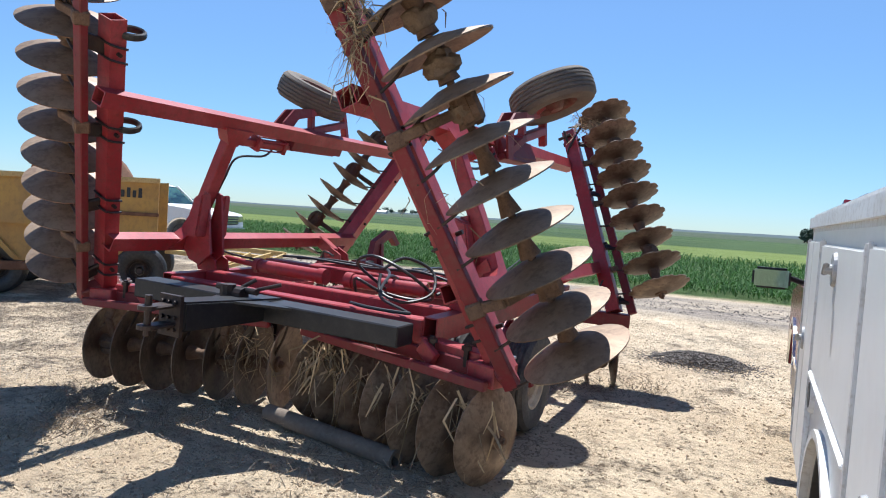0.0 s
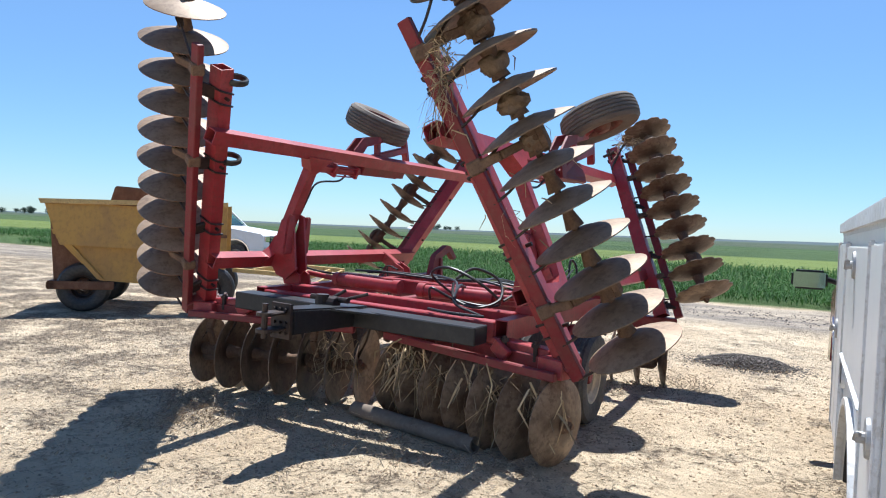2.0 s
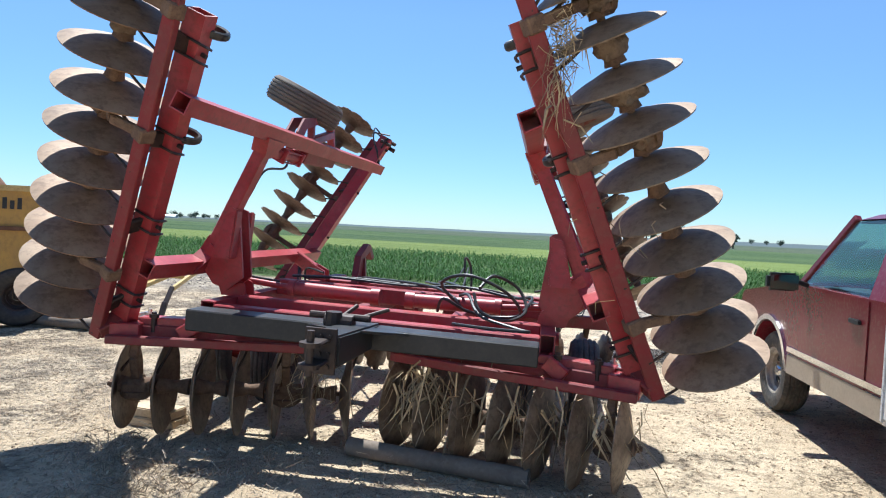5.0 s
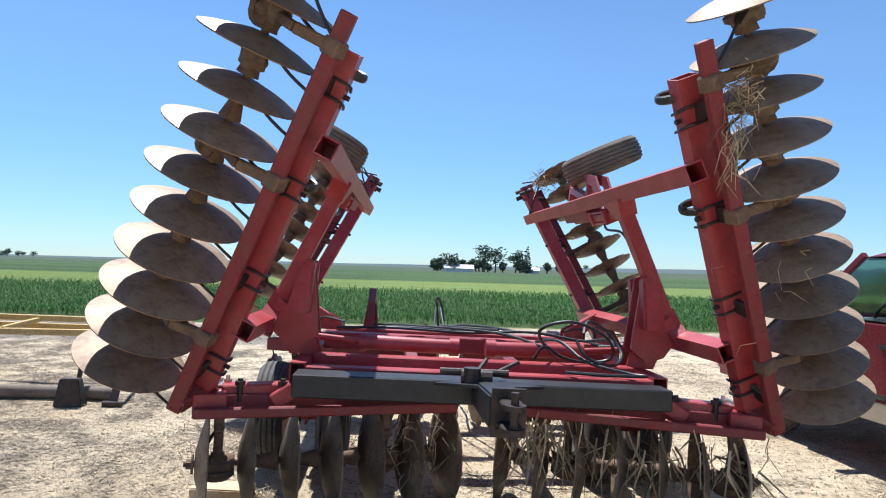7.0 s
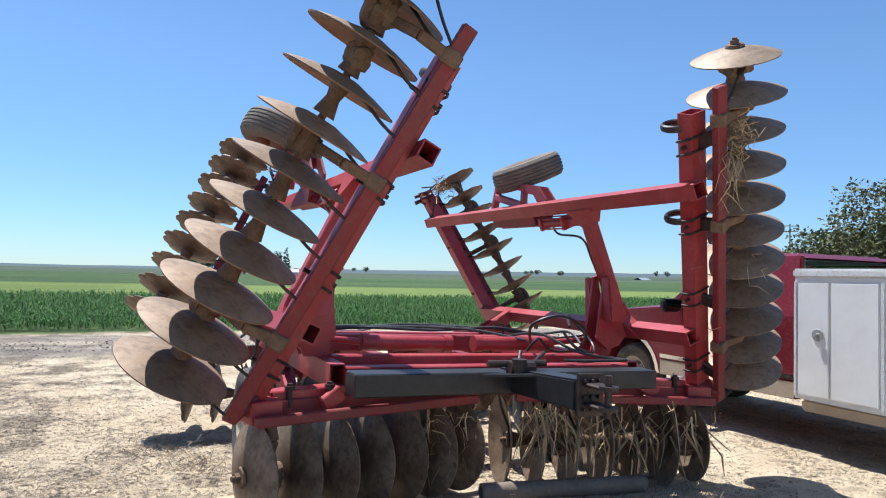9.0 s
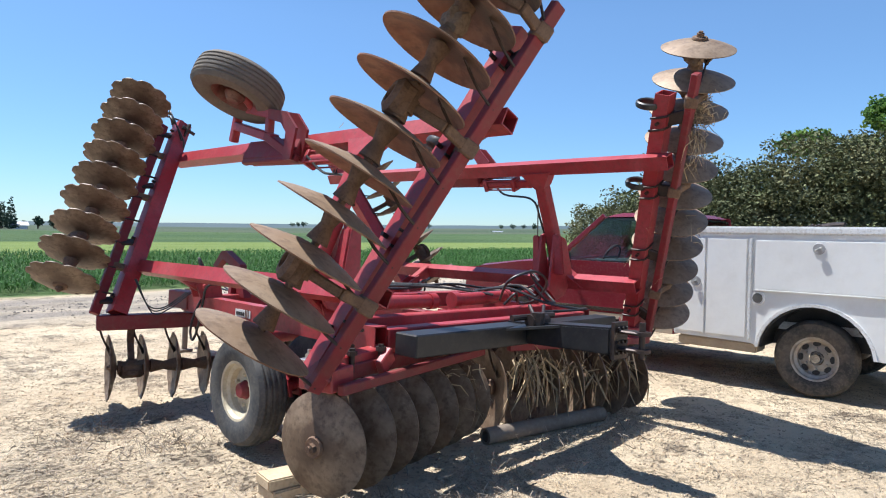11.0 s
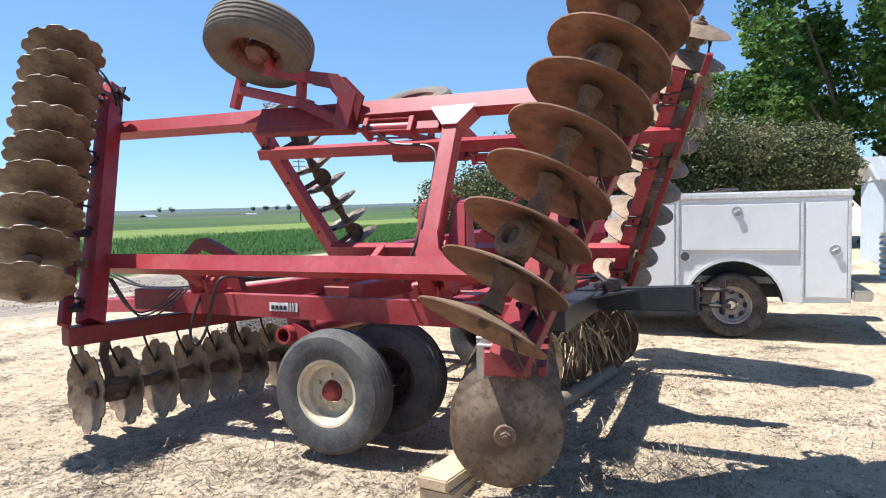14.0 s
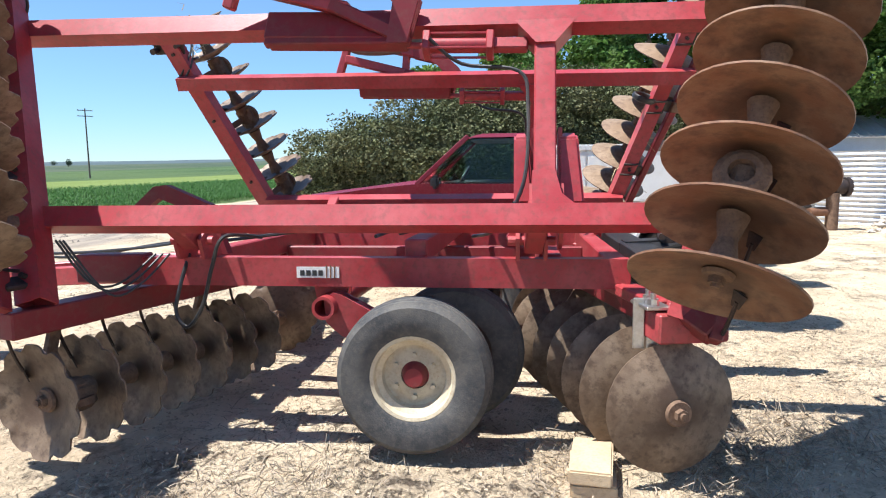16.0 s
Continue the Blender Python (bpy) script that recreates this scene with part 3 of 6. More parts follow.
def wheel(at, radius, width, rim_r, tyre_mat, rim_mat, parent, rim_label, hub_mat=None, ribs=4, tyre_label=""):
    """A wheel about z: hub, tyre and rim. z points outward."""
    bm = bmesh.new()
    lathe(bm, [(0.0, width * 0.30), (0.045, width * 0.30), (0.052, width * 0.26), (0.062, width * 0.10), (0.085, -width * 0.3), (0.05, -width * 0.5), (0, -width * 0.5)], 20)
    hub = part("wheel", bm, hub_mat or RED, parent, "ground wheel with ribbed tyre", True, at)
    bm = bmesh.new()
    h, w = radius, width / 2
    prof = [(rim_r, -w * 0.78), (rim_r + 0.02, -w * 0.92), (lerpf(rim_r, h, 0.5), -w * 1.0), (lerpf(rim_r, h, 0.8), -w * 0.95), (h - 0.022, -w * 0.80)]
    k = ribs * 4
    for i in range(k + 1):
        u = -0.72 + 1.44 * i / k
        crown = 0.010 * (1 - u * u / 0.52)
        groove = 0.011 if i % 4 == 2 else 0.0
        prof.append((h - 0.010 + crown - groove, w * u))
    prof += [(h - 0.022, w * 0.80), (lerpf(rim_r, h, 0.8), w * 0.95), (lerpf(rim_r, h, 0.5), w * 1.0), (rim_r + 0.02, w * 0.92), (rim_r, w * 0.78), (rim_r - 0.02, w * 0.5), (rim_r - 0.02, -w * 0.5)]
    lathe(bm, prof, 48, True)
    part("tyre", bm, tyre_mat, hub, tyre_label, True)
    bm = bmesh.new()
    r = rim_r
    lathe(bm, [(r + 0.014, w * 0.80), (r + 0.004, w * 0.84), (r - 0.012, w * 0.80), (r - 0.02, w * 0.55), (r - 0.045, w * 0.42), (r - 0.05, w * 0.06), (r * 0.62, w * 0.02), (r * 0.5, w * 0.14), (0.07, w * 0.14),
               (0.07, w * 0.08), (r * 0.5, w * 0.08), (r * 0.6, -w * 0.05), (r - 0.04, -w * 0.02), (r - 0.04, -w * 0.4), (r - 0.005, -w * 0.75), (r + 0.014, -w * 0.80)], 40, True)
    for i in range(6):
        a = i * math.pi / 3
        p = Vector((math.cos(a) * 0.105, math.sin(a) * 0.105, w * 0.13))
        rod(bm, p, p + Vector((0, 0, 0.028)), 0.013, n=6)
    part("rim", bm, rim_mat, hub, rim_label, True)
    return hub


def lerpf(a, b, u):
    return a + (b - a) * u


def centre_frame():
    for s in (-1, 1):
        bm = bmesh.new()
        beam(bm, (1.18 * s, -1.02, 0.875), (1.18 * s, 1.75, 0.875), 0.10, 0.155, hollow=True)
        part("side_beam", bm, RED, harrow)
        bm = bmesh.new()
        beam(bm, (1.18 * s, 1.62, 0.89), (1.18 * s, 2.02, 0.885), 0.125, 0.16)
        part("beam_cap", bm, RUST_RED, harrow)
    for y, z, h, w in ((-0.98, 0.86, 0.15, 0.12), (-0.62, 0.90, 0.13, 0.12), (0.10, 0.98, 0.13, 0.12), (1.45, 0.88, 0.15, 0.12)):
        bm = bmesh.new()
        beam(bm, (-1.13, y, z), (1.13, y, z), w, h)
        part("cross_beam", bm, RED, harrow)
    for x in (-0.42, 0.42):
        bm = bmesh.new()
        beam(bm, (x, -0.92, 0.80), (x, 1.38, 0.80), 0.10, 0.12)
        part("inner_beam", bm, RUST_RED, harrow)
    # rockshaft that carries the wheels
    bm = bmesh.new()
    t = bmesh.new()
    lathe(t, [(0.062, -1.30), (0.062, 1.30), (0.046, 1.30), (0.046, -1.30)], 24, True)
    t.transform(Matrix.Translation((0, 0.575, 0.69)) @ Matrix.Rotation(math.pi / 2, 4, "Y"))
    join(bm, t)
    part("rockshaft", bm, RED, harrow, smooth=True)
    for s in (-1, 1):
        bm = bmesh.new()
        for x in (1.14, 1.22):
            plate(bm, [(x * s, 0.59, 0.72), (x * s, 0.54, 0.765), (x * s, 0.50, 0.755), (x * s, -0.05, 0.46), (x * s, -0.10, 0.34), (x * s, 0.10, 0.34), (x * s, 0.50, 0.53), (x * s, 0.58, 0.60)], 0.02, (1, 0, 0))
        beam(bm, (1.18 * s, 0.45, 0.66), (1.18 * s, 0.02, 0.41), 0.07, 0.12)
        rod(bm, (0.98 * s, -0.03, 0.40), (1.50 * s, -0.03, 0.40), 0.035, n=12)
        part("wheel_arm", bm, RED, harrow)
        bm = bmesh.new()
        for x in (1.04, 1.11):
            plate(bm, [(x * s, 0.48, 0.80), (x * s, 0.68, 0.80), (x * s, 0.65, 0.62), (x * s, 0.51, 0.62)], 0.018, (1, 0, 0))
        part("rockshaft_bracket", bm, RED, harrow)
        # inner rim and hub are dark: the shade they stand in is coloured on
        for x, y, rim_paint, note in ((1.49, 0.05, CREAM, "cream-painted steel rim"), (1.00, -0.10, IRON, "inner steel rim, shade put into its dark colour")):
            wheel(Matrix.Translation((x * s, y, 0.405)) @ Matrix.Rotation(math.pi / 2 * s, 4, "Y"), 0.388, 0.225, 0.205, RUBBER, rim_paint, harrow, note, RUST_RED if rim_paint is CREAM else IRON)
        # hinge bracket on the side beam for the folding wing
        for y in (-0.52, 1.30):
            bm = bmesh.new()
            for dy in (-0.07, 0.07):
                plate(bm, [(1.10 * s, y + dy, 0.95), (1.30 * s, y + dy, 0.95), (1.34 * s, y + dy, 1.06), (1.26 * s, y + dy, 1.12), (1.12 * s, y + dy, 1.05)], 0.02, (0, 1, 0))
            rod(bm, (1.27 * s, y - 0.12, 1.05), (1.27 * s, y + 0.12, 1.05), 0.025, n=10)
            part("hinge_bracket", bm, RED, harrow)
        # fold cylinder lying across the frame
        bm = bmesh.new()
        rod(bm, (0.15 * s, -0.40, 1.02), (0.80 * s, -0.40, 1.03), 0.055, n=16)
        rod(bm, (0.80 * s, -0.40, 1.03), (1.16 * s, -0.42, 1.06), 0.025, n=10)
        rod(bm, (0.10 * s, -0.40, 1.02), (0.17 * s, -0.40, 1.02), 0.066, n=16)
        rod(bm, (0.78 * s, -0.40, 1.03), (0.83 * s, -0.40, 1.03), 0.066, n=16)
        part("fold_cylinder", bm, RED, harrow, smooth=True)
    # tongue, jack and hose stand at the front
    for s in (-1, 1):
        bm = bmesh.new()
        beam(bm, (0.55 * s, 1.45, 0.80), (0.05 * s, 4.05, 0.62), 0.10, 0.13)
        part("tongue_beam", bm, RED, harrow)
    bm = bmesh.new()
    beam(bm, (0, 3.9, 0.62), (0, 4.45, 0.60), 0.12, 0.05)
    rod(bm, (0, 4.40, 0.55), (0, 4.40, 0.68), 0.06, n=14)
    part("hitch_clevis", bm, RED, harrow)
    bm = bmesh.new()
    rod(bm, (-0.17, 4.02, 0.02), (-0.13, 4.08, 0.80), 0.035, n=10)
    box(bm, (-0.25, 3.95, 0.0), (-0.09, 4.10, 0.03), 0.004)
    part("parking_jack", bm, PIPE, harrow)
    bm = bmesh.new()
    path_tube(bm, [(0.05, 3.9, 0.68), (0.02, 3.95, 0.95), (0.0, 4.05, 1.18), (0.07, 4.1, 1.10), (0.11, 4.05, 0.9), (0.12, 4.0, 0.7)], 0.018)
    part("hose_stand", bm, IRON, harrow)
    bm = bmesh.new()
    plate(bm, [(-0.82, 1.30, 0.93), (-0.82, 1.40, 1.23), (-0.82, 1.68, 1.35), (-0.82, 1.76, 1.34), (-0.82, 1.92, 1.20), (-0.82, 1.86, 1.17), (-0.82, 1.73, 1.27), (-0.82, 1.50, 1.18), (-0.82, 1.44, 0.93)], 0.07, (1, 0, 0))
    plate(bm, [(-0.90, 1.50, 0.93), (-0.74, 1.50, 0.93), (-0.77, 1.52, 1.20), (-0.86, 1.52, 1.20)], 0.05, (0, 1, 0))
    part("transport_lock", bm, RUST_RED, harrow)


def rear_drawbar():
    """The black T-shaped rear hitch with its bolted end plate."""
    bm = bmesh.new()
    beam(bm, (-1.165, -1.235, 0.862), (0.02, -1.24, 0.862), 0.20, 0.14)
    part("drawbar_arm", bm, BLACK, harrow, "black box-section arm")
    bm = bmesh.new()
    beam(bm, (1.13, -1.245, 0.860), (0.02, -1.24, 0.862), 0.20, 0.13)
    part("drawbar_arm", bm, BLACK, harrow, "black box-section arm")
    bm = bmesh.new()
    hexa(bm, [(-0.095, -2.0, 0.81), (0.095, -2.0, 0.81), (0.105, -1.15, 0.795), (-0.105, -1.15, 0.795), (-0.095, -2.0, 0.985), (0.095, -2.0, 0.985), (0.105, -1.15, 0.94), (-0.105, -1.15, 0.94)], 0.012)
    for k in (-1, 1):
        plate(bm, [(0.10 * k, -1.33, 0.93), (0.34 * k, -1.33, 0.91), (0.10 * k, -1.62, 0.95)], 0.016, (0, 0, 1))
    part("drawbar_tongue", bm, BLACK, harrow, "black box-section tongue")
    bm = bmesh.new()
    d = Vector((0, -1, 0))
    q = Vector((0, -2.014, 0.93))
    side = Vector((-d.y, d.x, 0))
    plate(bm, [q + side * 0.085 + Vector((0, 0, 0.09)), q - side * 0.085 + Vector((0, 0, 0.09)), q - side * 0.085 - Vector((0, 0, 0.15)), q + side * 0.085 - Vector((0, 0, 0.15))], 0.025, d)
    for u in (-0.05, 0.0, 0.05):
        for z in (-0.11, -0.04, 0.05):
            rod(bm, q + side * u + Vector((0, 0, z)), q + side * u + Vector((0, 0, z)) + d * 0.03, 0.012, n=6)
    part("hitch_plate", bm, IRON, harrow, "bolted hitch plate")
    bm = bmesh.new()
    for z in (-0.06, 0.05):
        c = q + d * 0.06 + Vector((0, 0, z - 0.02))
        beam(bm, c - d * 0.05, c + d * 0.10, 0.11, 0.022)
        rod(bm, c + d * 0.10 - Vector((0, 0, 0.012)), c + d * 0.10 + Vector((0, 0, 0.012)), 0.055, n=16)
    rod(bm, q + d * 0.16 + Vector((0, 0, -0.13)), q + d * 0.16 + Vector((0, 0, 0.10)), 0.02, n=10)
    part("drawbar_clevis", bm, IRON, harrow)
    # ratchet jacks lying on the arms
    bm = bmesh.new()
    for a, b, r in (((-0.30, -1.36, 0.99), (0.10, -1.42, 1.0), 0.022), ((-0.12, -1.44, 0.96), (-0.02, -1.30, 1.06), 0.014), ((-0.02, -1.42, 0.98), (0.18, -1.28, 1.05), 0.013), ((-0.18, -1.42, 0.97), (0.0, -1.43, 0.97), 0.045)):
        rod(bm, a, b, r, n=10)
    rod(bm, (-0.12, -1.45, 0.93), (-0.12, -1.45, 1.03), 0.05, n=10)
    part("turnbuckle", bm, IRON, harrow, "greasy black ratchet turnbuckle")


centre_frame()
rear_drawbar()


def wing(s):
    inward = Vector((-0.42 * s, 0, 0.907))     # up the wing
    outward = Vector((0.907 * s, 0, 0.42))     # away from its face
    bm = bmesh.new()
    beam(bm, (0.985 * s, -1.84, 2.185), (0.965 * s, 2.54, 2.245), 0.11, 0.11, outward, hollow=True)
    part("wing_top_bar", bm, RED, harrow)
    bm = bmesh.new()
    beam(bm, (1.455 * s, -1.36, 1.175), (1.50 * s, 1.98, 1.175), 0.11, 0.11, outward, hollow=True)
    part("wing_bottom_bar", bm, RED, harrow)
    bm = bmesh.new()
    beam(bm, (1.02 * s, -0.59, 2.12), (1.42 * s, -0.58, 1.24), 0.11, 0.10, outward)
    plate(bm, [(0.985 * s, -0.75, 2.17), (0.985 * s, -0.43, 2.17), (1.06 * s, -0.54, 2.04), (1.06 * s, -0.64, 2.04)], 0.128, outward)
    plate(bm, [(1.465 * s, -0.82, 1.14), (1.465 * s, -0.52, 1.14), (1.36 * s, -0.52, 1.38), (1.36 * s, -0.63, 1.38), (1.41 * s, -0.66, 1.27)], 0.116, outward)
    part("wing_post", bm, RED, harrow)
    # knee with its gussets down to the hinge
    for y in (-0.662, -0.518):
        bm = bmesh.new()
        plate(bm, [(1.22 * s, y, 1.62), (1.16 * s, y, 1.60), (1.10 * s, y, 1.10), (1.22 * s, y, 1.00), (1.34 * s, y, 1.04), (1.46 * s, y, 1.20), (1.38 * s, y, 1.34), (1.26 * s, y, 1.24), (1.22 * s, y, 1.36)], 0.022, (0, 1, 0))
        part("gusset", bm, RED, harrow)
    for y0, y1 in ((-0.78, -0.65), (-0.53, -0.43)):
        bm = bmesh.new()
        hexa(bm, [(1.16 * s, y0, 1.24), (1.32 * s, y0, 1.24), (1.32 * s, y1, 1.24), (1.16 * s, y1, 1.24), (1.14 * s, y0 + 0.03, 1.60), (1.24 * s, y0 + 0.03, 1.57), (1.24 * s, y1, 1.57), (1.14 * s, y1, 1.60)], 0.012)
        part("knee_box", bm, RED, harrow)
    bm = bmesh.new()
    beam(bm, (1.42 * s, -0.55, 1.20), (1.24 * s, -0.53, 1.04), 0.16, 0.10, (0, 1, 0))
    part("hinge_arm", bm, RED, harrow)
    bm = bmesh.new()
    beam(bm, (1.47 * s, 1.30, 1.18), (1.26 * s, 1.30, 1.05), 0.12, 0.09, (0, 1, 0))
    part("hinge_arm", bm, RED, harrow)
    # rear gang frame
    a, b = Vector((0.895 * s, -1.83, 2.70)), Vector((1.745 * s, -1.14, 0.74))
    bm = bmesh.new()
    beam(bm, a, b, 0.115, 0.135, outward, hollow=True)
    part("gang_tube", bm, RED, harrow)
    c, d = Vector((0.885 * s, -2.07, 2.81)), Vector((1.85 * s, -1.26, 0.68))
    bm = bmesh.new()
    beam(bm, c, d, 0.055, 0.085, outward, 0.006)
    part("scraper_bar", bm, RUST_RED, harrow)
    for u in (0.10, 0.36, 0.62, 0.88):
        bm = bmesh.new()
        beam(bm, lerp(a, b, u), lerp(c, d, u + 0.03), 0.10, 0.035, outward)
        rod(bm, lerp(a, b, u) - outward * 0.10, lerp(a, b, u) + outward * 0.11, 0.014, n=8)
        for k in (-1, 1):
            p = lerp(a, b, u) + (b - a).normalized() * 0.05 * k
            path_tube(bm, [p + Vector((0, 0.065, 0)) - outward * 0.078, p - outward * 0.078 - Vector((0, 0.065, 0)), p + outward * 0.07 - Vector((0, 0.065, 0))], 0.009, 6, 3)
        part("clamp", bm, IRON, harrow)
    # hose hoops welded on the tube
    for u in (0.03, 0.33):
        c0 = lerp(a, b, u) - outward * 0.02 + Vector((0, 0.12, 0))
        bm = bmesh.new()
        t = bmesh.new()
        lathe(t, [(0.088 + 0.016 * math.cos(k * math.pi / 4), 0.026 * math.sin(k * math.pi / 4)) for k in range(8)], 24, True)
        t.transform(frame_of(c0, c0 + (b - a)))
        join(bm, t)
        part("hose_hoop", bm, HOSE, harrow, smooth=True)
    # end plate joining the two bars below
    bm = bmesh.new()
    beam(bm, lerp(a, b, 0.97), lerp(c, d, 0.98), 0.12, 0.10, outward)
    part("end_bracket", bm, RUST_RED, harrow)
    foot, head = ((2.136, -1.206, 0.985), (1.103, -1.986, 3.126)) if s > 0 else ((-2.126, -1.193, 1.011), (-1.148, -1.979, 3.186))
    gang(foot, head, 11, DISC_WING_L if s < 0 else DISC_REAR, True, d, c, (0.18, 0.5, 0.86), s)
    mud_clods(foot, head, ((0.55, 0.085), (0.65, 0.12), (0.75, 0.10), (0.85, 0.13), (0.95, 0.11)) if s > 0 else ((0.75, 0.085), (0.85, 0.10)))
    # front gang frame
    a, b = Vector((0.91 * s, 2.59, 2.62)), Vector((1.76 * s, 1.85, 0.78))
    bm = bmesh.new()
    beam(bm, a, b, 0.13, 0.135, outward, hollow=True)
    part("gang_tube", bm, RED, harrow)
    c, d = Vector((1.08 * s, 2.64, 2.60)), Vector((1.93 * s, 1.89, 0.78))
    bm = bmesh.new()
    beam(bm, c, d, 0.05, 0.08, outward, 0.006)
    part("scraper_bar", bm, RUST_RED, harrow)
    for u in (0.06, 0.36, 0.66, 0.94):
        bm = bmesh.new()
        beam(bm, lerp(a, b, u), lerp(c, d, u), 0.09, 0.03, outward)
        rod(bm, lerp(a, b, u) - outward * 0.09, lerp(a, b, u) + outward * 0.10, 0.014, n=8)
        part("clamp", bm, IRON, harrow)
    bm = bmesh.new()
    for dy, dz, r, ln in ((0.10, -0.02, 0.022, 0.16), (0.11, -0.10, 0.026, 0.13), (-0.10, -0.06, 0.018, 0.14)):
        p = a + Vector((-0.02 * s, dy, dz))
        rod(bm, p - outward * ln * 0.5, p + outward * ln * 0.5, r, n=10)
        rod(bm, p + outward * ln * 0.36, p + outward * ln * 0.5, r * 1.35, n=6)
    beam(bm, a + Vector((0, 0.14, -0.06)), a + Vector((0, -0.13, -0.06)), 0.15, 0.02, outward, 0.004)
    part("hydraulic_fitting", bm, IRON, harrow, "greasy dark pipe fittings")
    for k in (0.0, 0.05):
        bm = bmesh.new()
        path_tube(bm, [a + outward * 0.07 + Vector((0, 0.10 - k, -0.02)), a + outward * 0.16 + Vector((0, -0.02, 0.06 - k)), a + outward * 0.14 + Vector((0, -0.14, -0.08)), a + outward * 0.06 + Vector((0, -0.12 - k, -0.24)), a + outward * 0.075 + Vector((0, -0.02 - k, -0.40))], 0.009)
        part("hydraulic_hose", bm, HOSE, harrow, smooth=True)
    low, high = ((2.17, 1.88, 1.03), (1.315, 2.535, 2.775)) if s > 0 else ((-2.20, 1.86, 1.04), (-1.36, 2.57, 2.765))
    gang(low, high, 9, DISC_FRONT, False, b, a, (0.15, 0.5, 0.84), -s)
    # lift wheel
    hub = Vector((1.265 * s, 0.75, 2.68))
    m = frame_of(hub, hub + inward * s * (1 if s > 0 else -1))
    wheel(m, 0.37, 0.245, 0.19, RUBBER_TAN, RIM_DUST, harrow, "dull red rim caked in dust", RIM_DUST, ribs=5, tyre_label="sun-bleached ribbed tyre")
    # fork that carries the wheel, swung up from the bracket on the top bar
    X = 1.10 * s
    bm = bmesh.new()
    beam(bm, (X, 1.00, 2.66), (X, 1.12, 2.30), 0.06, 0.07, (1, 0, 0))
    beam(bm, (X, 0.52, 2.50), (X, 0.54, 2.27), 0.06, 0.06, (1, 0, 0))
    beam(bm, (X, 1.06, 2.43), (X, 0.45, 2.27), 0.07, 0.085, (1, 0, 0))
    beam(bm, (X, 0.99, 2.58), (X, 0.44, 2.455), 0.07, 0.10, (1, 0, 0))
    rod(bm, (X, 0.76, 2.53), hub, 0.04, n=12)
    rod(bm, lerp((X, 0.76, 2.53), hub, 0.75), hub, 0.065, n=14)
    part("lift_arm", bm, RED, harrow)
    bm = bmesh.new()
    for dx in (-0.05, 0.05):
        plate(bm, [(X + dx, 0.46, 2.50), (X + dx, 0.20, 2.45), (X + dx, 0.06, 2.31), (X + dx, 0.13, 2.08), (X + dx, 0.24, 2.08), (X + dx, 0.20, 2.29), (X + dx, 0.27, 2.37), (X + dx, 0.46, 2.42)], 0.02, (1, 0, 0))
    beam(bm, (X, 0.55, 2.30), (X, 0.15, 2.11), 0.07, 0.09, (1, 0, 0))
    part("lift_crank", bm, RUST_RED, harrow)
    bm = bmesh.new()
    beam(bm, (1.03 * s, 0.14, 2.16), (1.03 * s, 0.92, 2.19), 0.13, 0.17, inward)
    beam(bm, (1.10 * s, 0.12, 2.095), (1.10 * s, 0.92, 2.115), 0.05, 0.05, inward)
    part("lift_bracket", bm, RUST_RED, harrow)
    bm = bmesh.new()
    p, q = Vector((1.03 * s, -0.48, 2.07)), Vector((1.03 * s, 0.22, 2.09))
    dd = (q - p).normalized()
    rod(bm, p + dd * 0.18, p + dd * 0.52, 0.042, n=16)
    for u in (0.18, 0.52):
        beam(bm, p + dd * (u - 0.02), p + dd * (u + 0.02), 0.12, 0.12, inward, 0.006)
    for dx in (-0.045, 0.045):
        for dz in (-0.045, 0.045):
            o = outward * dx + inward * dz
            rod(bm, p + dd * 0.16 + o, p + dd * 0.54 + o, 0.007, n=6)
    beam(bm, p - dd * 0.02, p + dd * 0.17, 0.06, 0.07, inward)
    rod(bm, p + dd * 0.53, q, 0.018, n=10)
    part("lift_cylinder", bm, RED, harrow, smooth=True)
    bm = bmesh.new()
    path_tube(bm, [p + dd * 0.50 + outward * 0.06, (1.05 * s, -0.15, 1.98), (1.08 * s, -0.45, 1.93), (1.16 * s, -0.50, 1.75), (1.36 * s, -0.48, 1.35), (1.32 * s, -0.35, 1.12), (1.0 * s, -0.2, 1.05)], 0.010)
    part("hydraulic_hose", bm, HOSE, harrow, smooth=True)


